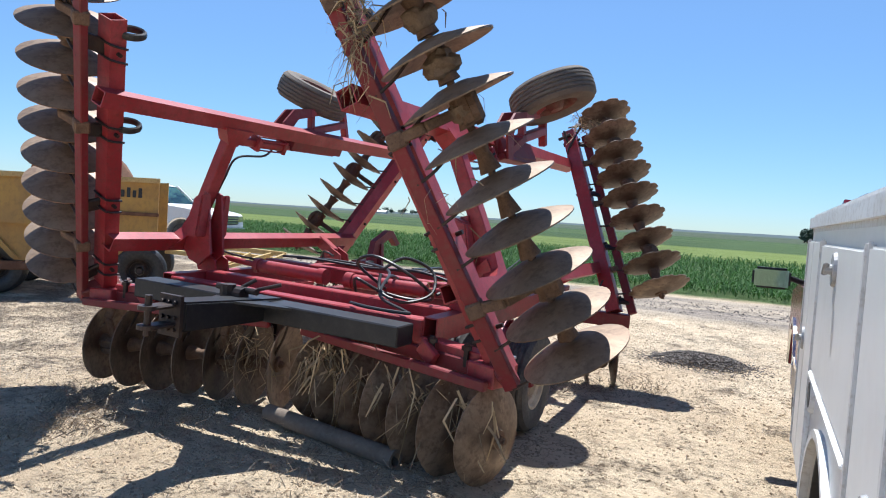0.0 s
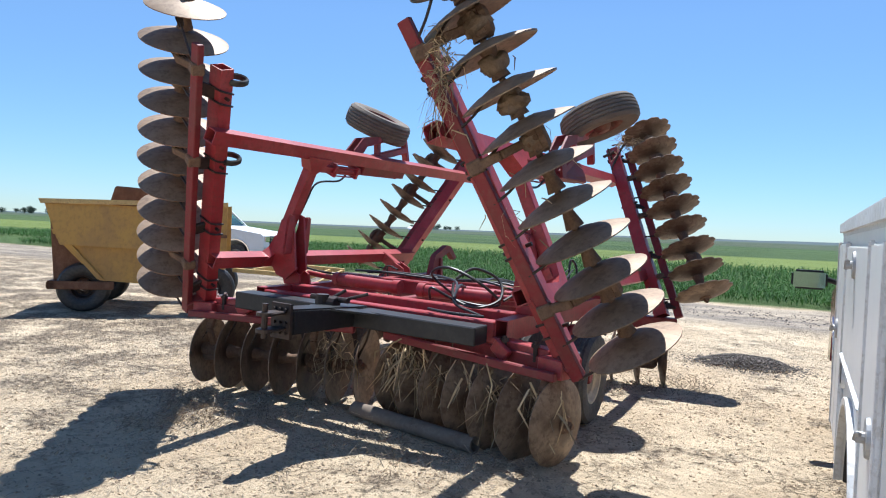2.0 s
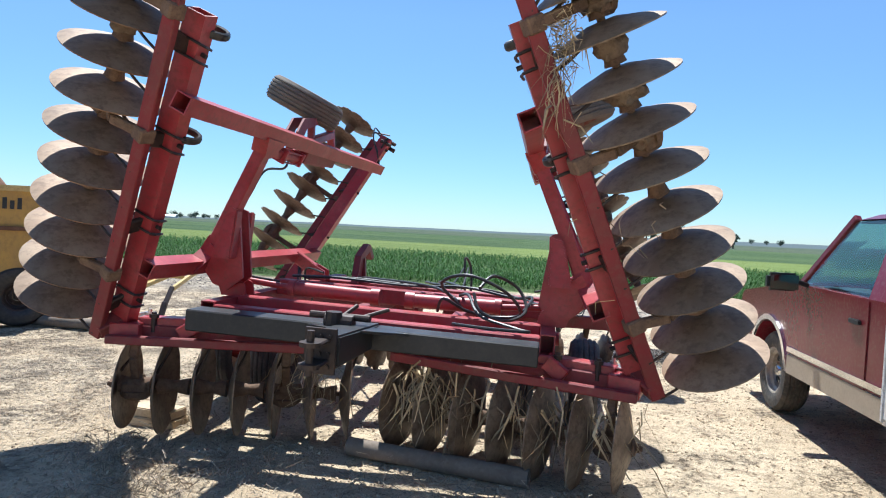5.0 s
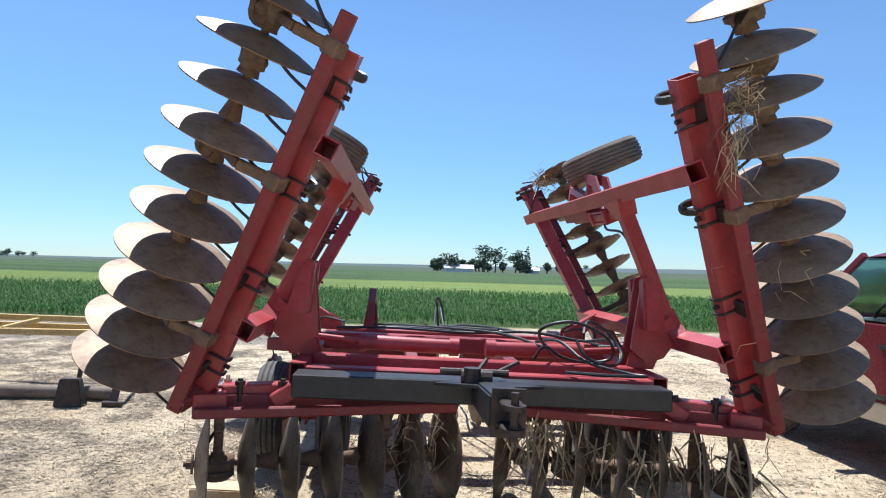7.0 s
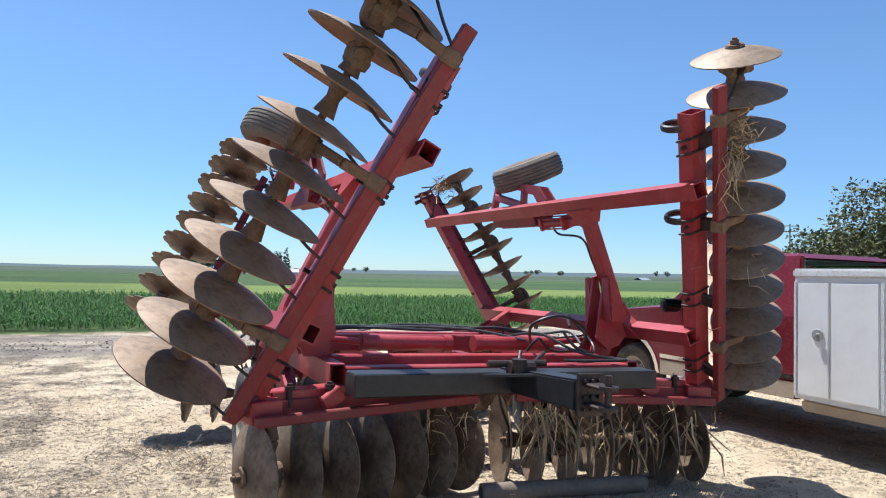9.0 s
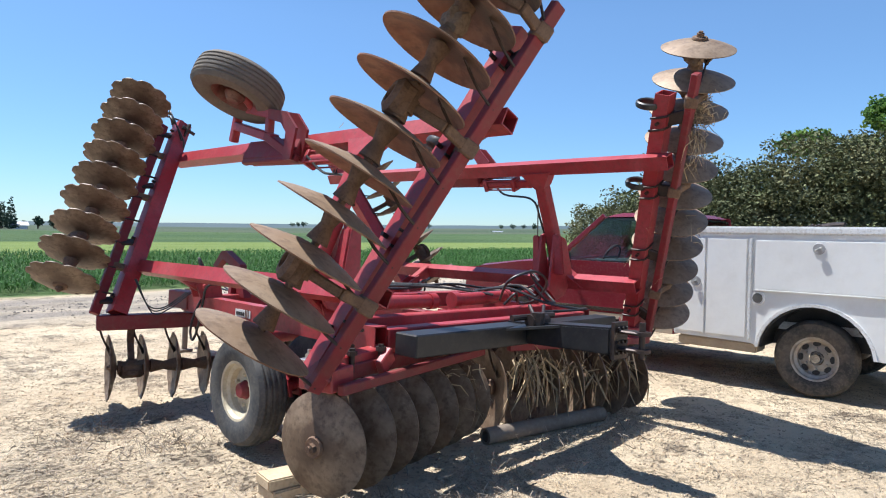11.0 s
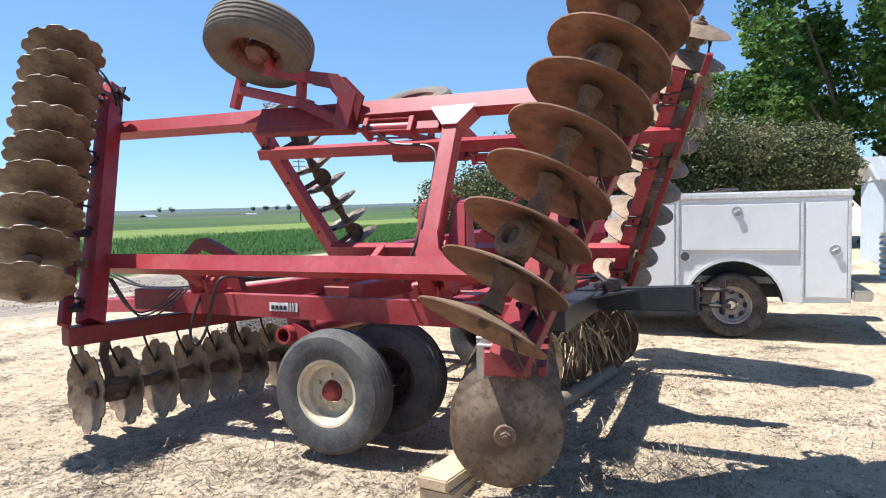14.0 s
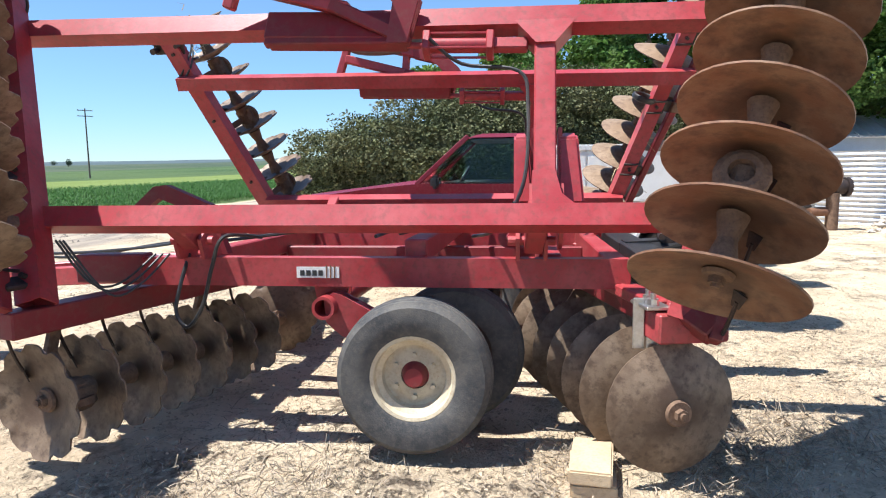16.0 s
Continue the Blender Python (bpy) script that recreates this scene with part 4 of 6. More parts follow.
def centre_gangs():
    for s in (-1, 1):
        a, b = Vector((1.90 * s, 1.92, 0.70)), Vector((0.12 * s, 1.46, 0.72))
        bm = bmesh.new()
        beam(bm, a, b, 0.13, 0.13)
        part("gang_beam", bm, RUST_RED, harrow)
        gang((0.25 * s, 1.42, 0.312), (1.77 * s, 1.82, 0.312), 7, DISC_FRONT, False, b, a, (0.2, 0.85), -s)
        a, b = Vector((1.70 * s, -1.14, 0.72)), Vector((0.10 * s, -0.78, 0.74))
        bm = bmesh.new()
        beam(bm, a, b, 0.12, 0.09)
        part("gang_beam", bm, RUST_RED, harrow)
        bm = bmesh.new()
        beam(bm, (1.72 * s, -1.34, 0.68), (0.15 * s, -0.98, 0.70), 0.05, 0.06)
        part("scraper_bar", bm, RUST_RED, harrow)
        gang((0.26 * s, -0.73, 0.335), (1.74 * s, -1.15, 0.335), 7, DISC_CENTRE, True, b, a, (0.2, 0.85), s)
        bm = bmesh.new()
        for y in (-1.12, -0.98):
            beam(bm, (1.18 * s, y, 0.80), (1.30 * s, y - 0.04, 0.72), 0.05, 0.10)
        beam(bm, (1.0 * s, -0.95, 0.80), (1.62 * s, -1.10, 0.785), 0.12, 0.06)
        part("gang_mount", bm, RED, harrow)
        # boxed end of the beam with its triangular gusset, and the bolted clamp beside it
        bm = bmesh.new()
        beam(bm, (1.58 * s, -1.12, 0.72), (1.77 * s, -1.17, 0.715), 0.24, 0.13)
        plate(bm, [(1.776 * s, -1.20, 0.70), (1.776 * s, -1.13, 0.745), (1.776 * s, -1.13, 0.70)], 0.006, (1, 0, 0))
        part("gang_beam_end", bm, RED, harrow)
        bm = bmesh.new()
        for y in (-0.99, -1.05):
            beam(bm, (1.66 * s, y, 0.83), (1.66 * s, y, 0.60), 0.05, 0.022, (1, 0, 0), 0.004)
        beam(bm, (1.56 * s, -1.02, 0.80), (1.76 * s, -1.06, 0.80), 0.11, 0.018, bevel=0.004)
        for x in (1.60, 1.72):
            rod(bm, (x * s, -1.04, 0.79), (x * s, -1.04, 0.86), 0.013, n=8)
            rod(bm, (x * s, -1.04, 0.81), (x * s, -1.04, 0.835), 0.024, n=6)
        part("beam_clamp", bm, STEEL, harrow, "bare steel bolted clamp")
        for x in (1.25, 1.5):
            bm = bmesh.new()
            p = Vector((x * s, -1.10 - 0.15 * (x - 1.2), 0.72))
            rod(bm, p, p + Vector((0, 0, 0.14)), 0.018, n=8)
            rod(bm, p + Vector((0, 0, 0.10)), p + Vector((0, 0, 0.125)), 0.032, n=6)
            part("mount_bolt", bm, IRON, harrow)


for side in (-1, 1):
    wing(side)
centre_gangs()


# ---- hoses, straw and mud on the harrow ----
def hoses():
    loops = (
        [(0.55, -0.55, 1.02), (0.42, -0.75, 1.20), (0.62, -0.85, 1.28), (0.88, -0.80, 1.18), (0.98, -0.62, 1.02), (0.80, -0.60, 0.98), (0.60, -0.70, 1.02), (0.45, -0.80, 1.10), (0.40, -0.72, 1.0)],
        [(0.50, -0.30, 1.08), (0.60, -0.60, 1.12), (0.72, -0.90, 1.02), (0.98, -1.02, 0.97), (1.05, -1.10, 0.97), (0.80, -1.12, 0.97), (0.55, -1.00, 0.96)],
        [(-1.05, 0.20, 1.07), (-0.60, 0.05, 1.10), (0.0, 0.12, 1.08), (0.50, 0.0, 1.12), (0.90, -0.10, 1.08), (1.05, -0.35, 1.12), (1.0, -0.60, 1.04)],
        [(-1.0, 0.35, 1.05), (-0.5, 0.25, 1.09), (0.1, 0.30, 1.07), (0.6, 0.22, 1.10), (0.95, 0.20, 1.05), (1.1, -0.15, 1.05)],
        [(-0.80, 1.40, 1.0), (-0.55, 0.9, 1.05), (-0.3, 0.5, 1.08), (0.0, 0.2, 1.10), (0.3, -0.1, 1.1), (0.52, -0.5, 1.06)],
        [(0.0, 4.0, 1.05), (-0.05, 3.3, 0.85), (0.02, 2.4, 0.88), (-0.1, 1.6, 1.0), (0.1, 0.9, 1.05), (0.3, 0.3, 1.1)],
        [(0.06, 4.0, 1.05), (0.08, 3.2, 0.8), (0.1, 2.3, 0.9), (0.05, 1.5, 1.02), (0.25, 0.8, 1.08), (0.45, 0.2, 1.1)],
        [(0.70, -0.85, 1.20), (0.78, -0.70, 1.28), (0.95, -0.60, 1.20), (1.02, -0.72, 1.06), (0.90, -0.88, 1.0), (0.72, -0.90, 1.05), (0.66, -0.82, 1.16)],
    )
    for line in loops:
        bm = bmesh.new()
        path_tube(bm, line, 0.0115, 7, 7)
        part("hydraulic_hose", bm, HOSE, harrow, smooth=True)
    for s in (-1, 1):
        # one loop hanging down outside the side beam, and thin lines at the wing's foot
        bm = bmesh.new()
        path_tube(bm, [(1.05 * s, 1.00, 1.05), (1.27 * s, 1.12, 1.07), (1.30 * s, 1.18, 0.92), (1.31 * s, 1.24, 0.70), (1.31 * s, 1.33, 0.58), (1.30 * s, 1.40, 0.66), (1.27 * s, 1.38, 0.82), (1.20 * s, 1.36, 0.97)], 0.011, 7, 7)
        part("hydraulic_hose", bm, HOSE, harrow, smooth=True)
        for k in range(3):
            bm = bmesh.new()
            path_tube(bm, [(1.62 * s, 1.84 - 0.02 * k, 1.08), (1.55 * s, 1.72 - 0.05 * k, 0.86 - 0.03 * k), (1.45 * s, 1.62 - 0.06 * k, 0.84), (1.30 * s, 1.50 - 0.04 * k, 0.98)], 0.006, 6, 6)
            part("hydraulic_line", bm, HOSE, harrow, smooth=True)


def strands(bm, centre, spread, count, length, hang, r=0.004):
    for _ in range(count):
        p = Vector([random.gauss(centre[i], spread[i]) for i in range(3)])
        d = Vector((random.gauss(0, 1), random.gauss(0, 1), random.gauss(-hang, 0.6))).normalized()
        q = p + d * length * random.uniform(0.4, 1.0)
        m = (p + q) / 2 + Vector((random.gauss(0, 0.03), random.gauss(0, 0.03), 0.03))
        w = d.cross(Vector((random.gauss(0, 1), random.gauss(0, 1), 0.3))).normalized() * r * random.uniform(0.6, 1.8)
        a, b, c, e, f, g = (bm.verts.new(v) for v in (p - w, p + w, m + w, m - w, q + w * 0.4, q - w * 0.4))
        bm.faces.new((a, b, c, e))
        bm.faces.new((e, c, f, g))


def straw_on_harrow():
    for centre, spread, count, length, hang in (
        ((0.42, -1.02, 0.58), (0.13, 0.06, 0.07), 85, 0.44, 2.2),
        ((0.95, -1.14, 0.54), (0.22, 0.06, 0.09), 62, 0.40, 2.2),
        ((1.42, -1.22, 0.50), (0.18, 0.06, 0.09), 50, 0.38, 2.0),
        ((1.12, -2.01, 2.58), (0.04, 0.045, 0.07), 150, 0.10, 0.6),
        ((1.11, -1.99, 2.44), (0.022, 0.03, 0.09), 45, 0.24, 3.2),
        ((1.16, -1.92, 2.35), (0.03, 0.05, 0.14), 12, 0.22, 2.4),
        ((1.13, 2.50, 2.72), (0.08, 0.07, 0.07), 170, 0.16, 0.2),
        ((-0.42, -0.90, 0.50), (0.12, 0.08, 0.10), 90, 0.26, 1.4),
        ((1.55, -1.6, 1.9), (0.12, 0.1, 0.35), 15, 0.22, 1.6),
    ):
        bm = bmesh.new()
        strands(bm, centre, spread, count, length, hang, 0.005 if hang > 1.9 and count > 48 else 0.0026)
        ob = part("straw", bm, STRAW, harrow, "tangled dry straw caught on the steel")
        ob["kind"] = "stuff"


def decal():
    x = -1.236
    bm = bmesh.new()
    box(bm, (x, 0.50, 0.845), (x + 0.004, 0.735, 0.905), 0)
    ob = part("nameplate", bm, LETTER, harrow, "white decal with dark blocks")
    bm = bmesh.new()
    for k in range(4):
        y = 0.715 - 0.034 * k
        box(bm, (x - 0.004, y - 0.024, 0.857), (x - 0.001, y, 0.886), 0)
    part("plate_mark", bm, LETTER_BLACK, ob)
    bm = bmesh.new()
    for k in range(3):
        y = 0.572 - 0.022 * k
        box(bm, (x - 0.004, y - 0.006, 0.842), (x - 0.001, y, 0.914), 0)
    part("plate_bar", bm, RUST, ob)


hoses()
straw_on_harrow()
decal()


# ---- pickups ----
def arch_points(yc, zc, r, z_low, n=14):
    """Points over a wheel arch, from its front foot to its rear foot."""
    a0 = math.asin((z_low - zc) / r)
    return [(yc + r * math.cos(a0 + (math.pi - 2 * a0) * k / n), zc + r * math.sin(a0 + (math.pi - 2 * a0) * k / n)) for k in range(n + 1)]


def truck_wheel(parent, x, y, s, rim_label):
    m = Matrix.Translation((x, y, 0.385)) @ Matrix.Rotation(math.pi / 2 * s, 4, "Y")
    hub = wheel(m, 0.385, 0.235, 0.215, RUBBER_TRUCK, ALLOY, parent, rim_label, CHROME, 5, "dusty black tyre")
    t = bmesh.new()
    bmesh.ops.create_cone(t, cap_ends=True, segments=10, radius1=0.024, radius2=0.024, depth=0.02)
    slot = shape("wheel_slot", t, DARK_PLASTIC)
    for k in range(8):
        a = 2 * math.pi * k / 8
        part("wheel_slot", slot, None, hub, at=Matrix.Translation((math.cos(a) * 0.145, math.sin(a) * 0.145, 0.012)) @ Matrix.Rotation(a, 4, "Z") @ Matrix.Diagonal((1, 1.5, 1, 1)))


def pickup_front(truck, paint, lower, roof_paint):
    """Cab, nose and running gear of a pickup that faces +y, its front axle at y 0."""
    prof = [(0.90, 0.46), (0.94, 0.72), (0.91, 1.03), (0.84, 1.09), (0.0, 1.20), (-0.60, 1.255), (-0.75, 1.26), (-2.27, 1.245), (-2.27, 0.47)]
    arch = arch_points(0, 0.40, 0.47, 0.46)[::-1]
    bm = bmesh.new()
    plate(bm, [(0, y, z) for y, z in prof + arch], 1.92, (1, 0, 0))
    part("body", bm, paint, truck)
    bm = bmesh.new()
    hexa(bm, [(-0.90, 0.82, 1.075), (0.90, 0.82, 1.075), (0.90, -0.62, 1.245), (-0.90, -0.62, 1.245), (-0.70, 0.78, 1.135), (0.70, 0.78, 1.135), (0.74, -0.60, 1.30), (-0.74, -0.60, 1.30)], 0.012)
    part("hood", bm, paint, truck)
    bm = bmesh.new()
    hexa(bm, [(-0.80, -2.22, 1.80), (0.80, -2.22, 1.80), (0.80, -1.22, 1.80), (-0.80, -1.22, 1.80), (-0.66, -2.10, 1.865), (0.66, -2.10, 1.865), (0.66, -1.38, 1.865), (-0.66, -1.38, 1.865)], 0.03)
    part("roof", bm, roof_paint, truck)
    for s in (-1, 1):
        bm = bmesh.new()
        beam(bm, (0.92 * s, -0.62, 1.25), (0.775 * s, -1.25, 1.83), 0.06, 0.055, (1, 0, 0))
        part("windshield_pillar", bm, paint, truck)
        bm = bmesh.new()
        hexa(bm, [(0.90 * s, -2.27, 1.23), (0.96 * s, -2.27, 1.23), (0.96 * s, -1.88, 1.23), (0.90 * s, -1.88, 1.23), (0.74 * s, -2.21, 1.83), (0.80 * s, -2.21, 1.83), (0.80 * s, -1.88, 1.83), (0.74 * s, -1.88, 1.83)], 0.008)
        part("rear_pillar", bm, paint, truck)
        bm = bmesh.new()
        plate(bm, [(0.93 * s, -0.72, 1.26), (0.925 * s, -1.89, 1.25), (0.785 * s, -1.89, 1.80), (0.785 * s, -1.28, 1.80)], 0.006, (s, 0, 0.25))
        ob = part("side_window", bm, GLASS, truck, "green-tinted side glass")
        ob.visible_shadow = False
        bm = bmesh.new()
        plate(bm, [(0.962 * s, -0.68, 1.235), (0.962 * s, -1.92, 1.235), (0.962 * s, -1.92, 0.62), (0.962 * s, -0.68, 0.62)], 0.012, (1, 0, 0))
        door = part("door", bm, paint, truck)
        bm = bmesh.new()
        box(bm, (min(0.968 * s, 0.99 * s), -1.84, 1.06), (max(0.968 * s, 0.99 * s), -1.68, 1.095), 0.006)
        part("handle", bm, DARK_PLASTIC, door)
        bm = bmesh.new()
        plate(bm, [(0.964 * s, -0.53, 0.63), (0.964 * s, -2.26, 0.63), (0.964 * s, -2.26, 0.475), (0.964 * s, -0.53, 0.465)], 0.016, (1, 0, 0))
        part("rocker_panel", bm, lower, truck)
        bm = bmesh.new()
        plate(bm, [(0.968 * s, -0.53, 0.70), (0.968 * s, -2.26, 0.70), (0.968 * s, -2.26, 0.655), (0.968 * s, -0.53, 0.655)], 0.02, (1, 0, 0))
        part("trim_strip", bm, CHROME, truck)
        bm = bmesh.new()
        pts = arch_points(0, 0.40, 0.475, 0.47)
        inner = arch_points(0, 0.40, 0.525, 0.47)
        plate(bm, [(0.962 * s, y, z) for y, z in pts] + [(0.962 * s, y, z) for y, z in inner[::-1]], 0.03, (1, 0, 0))
        part("wheel_arch_trim", bm, CHROME, truck)
        bm = bmesh.new()
        beam(bm, (0.95 * s, -0.84, 1.26), (1.08 * s, -0.86, 1.30), 0.05, 0.04)
        box(bm, (min(1.05 * s, 1.30 * s), -0.94, 1.21), (max(1.05 * s, 1.30 * s), -0.84, 1.36), 0.03)
        mirror = part("mirror", bm, DARK_PLASTIC, truck)
        bm = bmesh.new()
        box(bm, (min(1.065 * s, 1.285 * s), -0.946, 1.225), (max(1.065 * s, 1.285 * s), -0.941, 1.345), 0)
        part("mirror_glass", bm, MIRROR, mirror)
        truck_wheel(truck, 0.80 * s, 0.0, s, "dull slotted steel rim")
        bm = bmesh.new()
        box(bm, (min(0.60 * s, 0.90 * s), 0.88, 0.85), (max(0.60 * s, 0.90 * s), 0.965, 1.02), 0.015)
        part("headlight", bm, CHROME, truck)
    bm = bmesh.new()
    plate(bm, [(-0.90, -0.64, 1.28), (0.90, -0.64, 1.28), (0.76, -1.25, 1.81), (-0.76, -1.25, 1.81)], 0.006, (0, 0.75, 0.66))
    ob = part("windshield", bm, GLASS, truck, "green-tinted windshield")
    ob.visible_shadow = False
    bm = bmesh.new()
    plate(bm, [(-0.82, -2.26, 1.26), (0.82, -2.26, 1.26), (0.72, -2.205, 1.79), (-0.72, -2.205, 1.79)], 0.006, (0, 1, 0))
    ob = part("rear_window", bm, GLASS, truck)
    ob.visible_shadow = False
    bm = bmesh.new()
    box(bm, (-0.58, 0.90, 0.76), (0.58, 0.97, 1.03), 0.02)
    grille = part("grille", bm, DARK_PLASTIC, truck)
    for z in (0.82, 0.895, 0.97):
        bm = bmesh.new()
        box(bm, (-0.57, 0.965, z - 0.014), (0.57, 0.985, z + 0.014), 0.004)
        part("grille_bar", bm, CHROME, grille)
    bm = bmesh.new()
    box(bm, (-0.95, 0.93, 0.50), (0.95, 1.05, 0.68), 0.03)
    part("front_bumper", bm, CHROME, truck)
    bm = bmesh.new()
    box(bm, (-0.78, -2.10, 0.65), (0.78, -1.60, 1.05), 0.06)
    box(bm, (-0.78, -2.15, 1.05), (0.78, -1.97, 1.55), 0.06)
    part("bench_seat", bm, CLOTH, truck)
    bm = bmesh.new()
    t = bmesh.new()
    lathe(t, [(0.175 + 0.014 * math.cos(k * math.pi / 4), 0.014 * math.sin(k * math.pi / 4)) for k in range(8)], 28, True)
    beam(t, (-0.17, 0, 0), (0.17, 0, 0), 0.03, 0.02)
    t.transform(Matrix.Translation((-0.42, -1.15, 1.30)) @ Matrix.Rotation(radians(-62), 4, "X"))
    join(bm, t)
    part("steering_wheel", bm, DARK_PLASTIC, truck)
    bm = bmesh.new()
    box(bm, (-0.87, -2.22, 1.264), (0.87, -0.95, 1.272), 0.002)
    part("cab_lining", bm, DARK_PLASTIC, truck, "dark grey cab interior")
    bm = bmesh.new()
    box(bm, (-0.76, -2.17, 1.782), (0.76, -1.26, 1.796), 0.002)
    part("headliner", bm, CLOTH, truck)
    bm = bmesh.new()
    box(bm, (-0.85, -0.92, 1.05), (0.85, -0.66, 1.255), 0.04)
    part("dashboard", bm, DARK_PLASTIC, truck)
    bm = bmesh.new()
    for s in (-1, 1):
        beam(bm, (0.42 * s, 0.85, 0.50), (0.42 * s, -4.78, 0.52), 0.07, 0.16)
    part("chassis", bm, IRON, truck)


# dark green tint stands in for the greenery reflected in the glass
MIRROR = material("mirror glass, green reflection put into its tint", (0.13, 0.20, 0.17), 0.06, 1.0, (0.14, 0.18, 0.17), 5, 0.3, (0.12, 0.15, 0.15), 20, 0.2, 0)


def service_pickup():
    truck = thing("service_truck", "maroon pickup with a white steel service body, parked on soil", "truck", pose(4.235, 1.45, 0, 0, 0, 0.3))
    back = Matrix.Translation((0, -0.38, 0))
    pickup_front(truck, MAROON, BEIGE, MAROON)
    for s in (-1, 1):
        truck_wheel(truck, 0.80 * s, -3.70, s, "dusty slotted steel rim")
        x0, x1 = 0.62 * s, 1.02 * s
        prof = [(-1.93, 0.50), (-1.93, 1.62), (-4.50, 1.62), (-4.50, 0.47), (-4.0, 0.45)]
        arch = arch_points(-3.34, 0.40, 0.52, 0.46)[::-1]
        bm = bmesh.new()
        plate(bm, [((x0 + x1) / 2, y, z) for y, z in prof + arch + [(-2.75, 0.49)]], 0.40, (1, 0, 0))
        cabinet = part("side_cabinet", bm, WHITE, truck, "scuffed white steel tool cabinet", at=back)
        bm = bmesh.new()
        box(bm, (min(x0, x1 + 0.02 * s), -4.52, 1.615), (max(x0, x1 + 0.02 * s), -1.91, 1.70), 0.018)
        part("top_rail", bm, WHITE_OLD, cabinet)
        for y0, y1, z0, z1, name in ((-2.265, -1.96, 0.54, 1.57, "cabinet_door"), (-2.70, -2.285, 0.54, 1.57, "cabinet_door"), (-4.00, -2.78, 1.06, 1.56, "cabinet_door"), (-4.46, -4.06, 0.52, 1.57, "cabinet_door")):
            bm = bmesh.new()
            box(bm, (min(x1, x1 + 0.016 * s), y0, z0), (max(x1, x1 + 0.016 * s), y1, z1), 0.006)
            door = part(name, bm, WHITE, cabinet)
        for y in (-1.945, -2.735, -4.03, -4.48):
            bm = bmesh.new()
            box(bm, (min(x1, x1 + 0.022 * s), y - 0.016, 0.52), (max(x1, x1 + 0.022 * s), y + 0.016, 1.58), 0.006)
            part("seam_trim", bm, WHITE_OLD, cabinet)
        bm = bmesh.new()
        box(bm, (min(x1, x1 + 0.026 * s), -4.0, 1.038), (max(x1, x1 + 0.026 * s), -2.78, 1.055), 0.005)
        part("drip_rail", bm, WHITE, cabinet)
        for y, z in ((-2.165, 1.10), (-3.37, 1.485), (-4.345, 1.05)):
            bm = bmesh.new()
            c = Vector((x1 + 0.012 * s, y, z))
            rod(bm, c, c + Vector((0.014 * s, 0, 0)), 0.058, 0.052, 20)
            rod(bm, c, c + Vector((0.035 * s, 0, 0)), 0.016, n=10)
            beam(bm, c + Vector((0.032 * s, -0.034, 0.02)), c + Vector((0.032 * s, 0.034, -0.02)), 0.018, 0.012)
            part("latch", bm, LATCH, cabinet, "dull plated latch")
        bm = bmesh.new()
        c = Vector((x1, -2.815, 0.962))
        rod(bm, c, c + Vector((0.016 * s, 0, 0)), 0.072, 0.066, 20)
        ring = part("filler_ring", bm, WHITE_OLD, cabinet)
        bm = bmesh.new()
        rod(bm, c + Vector((0.014 * s, 0, 0)), c + Vector((0.019 * s, 0, 0)), 0.05, n=18)
        part("filler_cap", bm, RUBBER, cabinet)
        bm = bmesh.new()
        pts = arch_points(-3.34, 0.40, 0.515, 0.46)
        outer = arch_points(-3.34, 0.40, 0.545, 0.46)
        plate(bm, [(x1 + 0.008 * s, y, z) for y, z in pts] + [(x1 + 0.008 * s, y, z) for y, z in outer[::-1]], 0.03, (1, 0, 0))
        part("arch_lip", bm, WHITE_OLD, cabinet)
        bm = bmesh.new()
        plate(bm, [(0.60 * s, -2.84, 0.46), (0.60 * s, -2.84, 0.95), (0.60 * s, -3.84, 0.95), (0.60 * s, -3.84, 0.46)], 0.02, (1, 0, 0))
        part("wheel_well", bm, DARK_PLASTIC, cabinet)
        bm = bmesh.new()
        low, high = arch_points(-3.34, 0.40, 0.495, 0.46), arch_points(-3.34, 0.40, 0.518, 0.46)
        plate(bm, [((x0 + x1) / 2 - 0.005 * s, y, z) for y, z in low] + [((x0 + x1) / 2 - 0.005 * s, y, z) for y, z in high[::-1]], 0.38, (1, 0, 0))
        part("wheel_liner", bm, DARK_PLASTIC, cabinet)
        bm = bmesh.new()
        box(bm, (min(0.70 * s, 0.97 * s), -2.80, 0.38), (max(0.70 * s, 0.97 * s), -1.95, 0.49), 0.02)
        part("side_step", bm, BEIGE, cabinet, "dusty beige side step")
        bm = bmesh.new()
        box(bm, (min(0.70 * s, 0.97 * s), -4.05, 0.60), (max(0.70 * s, 0.97 * s), -4.02, 0.44), 0.0)
        part("mud_flap", bm, DARK_PLASTIC, cabinet)
        bm = bmesh.new()
        for y in (-3.30, -3.24):
            path_tube(bm, [(0.85 * s, y, 1.67), (0.86 * s, y - 0.03, 1.72), (0.83 * s, y + 0.02, 1.70)], 0.014, 6, 3)
        part("lid_hinge", bm, IRON, cabinet)
    bm = bmesh.new()
    box(bm, (-0.64, -4.48, 0.62), (0.64, -1.93, 0.70), 0.01)
    box(bm, (-0.64, -1.99, 0.70), (0.64, -1.93, 1.60), 0.01)
    box(bm, (-0.64, -4.50, 0.70), (0.64, -4.45, 1.15), 0.01)
    part("bed", bm, WHITE_OLD, truck, at=back)
    bm = bmesh.new()
    box(bm, (-0.98, -4.72, 0.48), (0.98, -4.52, 0.60), 0.02)
    part("rear_bumper", bm, STEEL, truck, at=back)
    bm = bmesh.new()
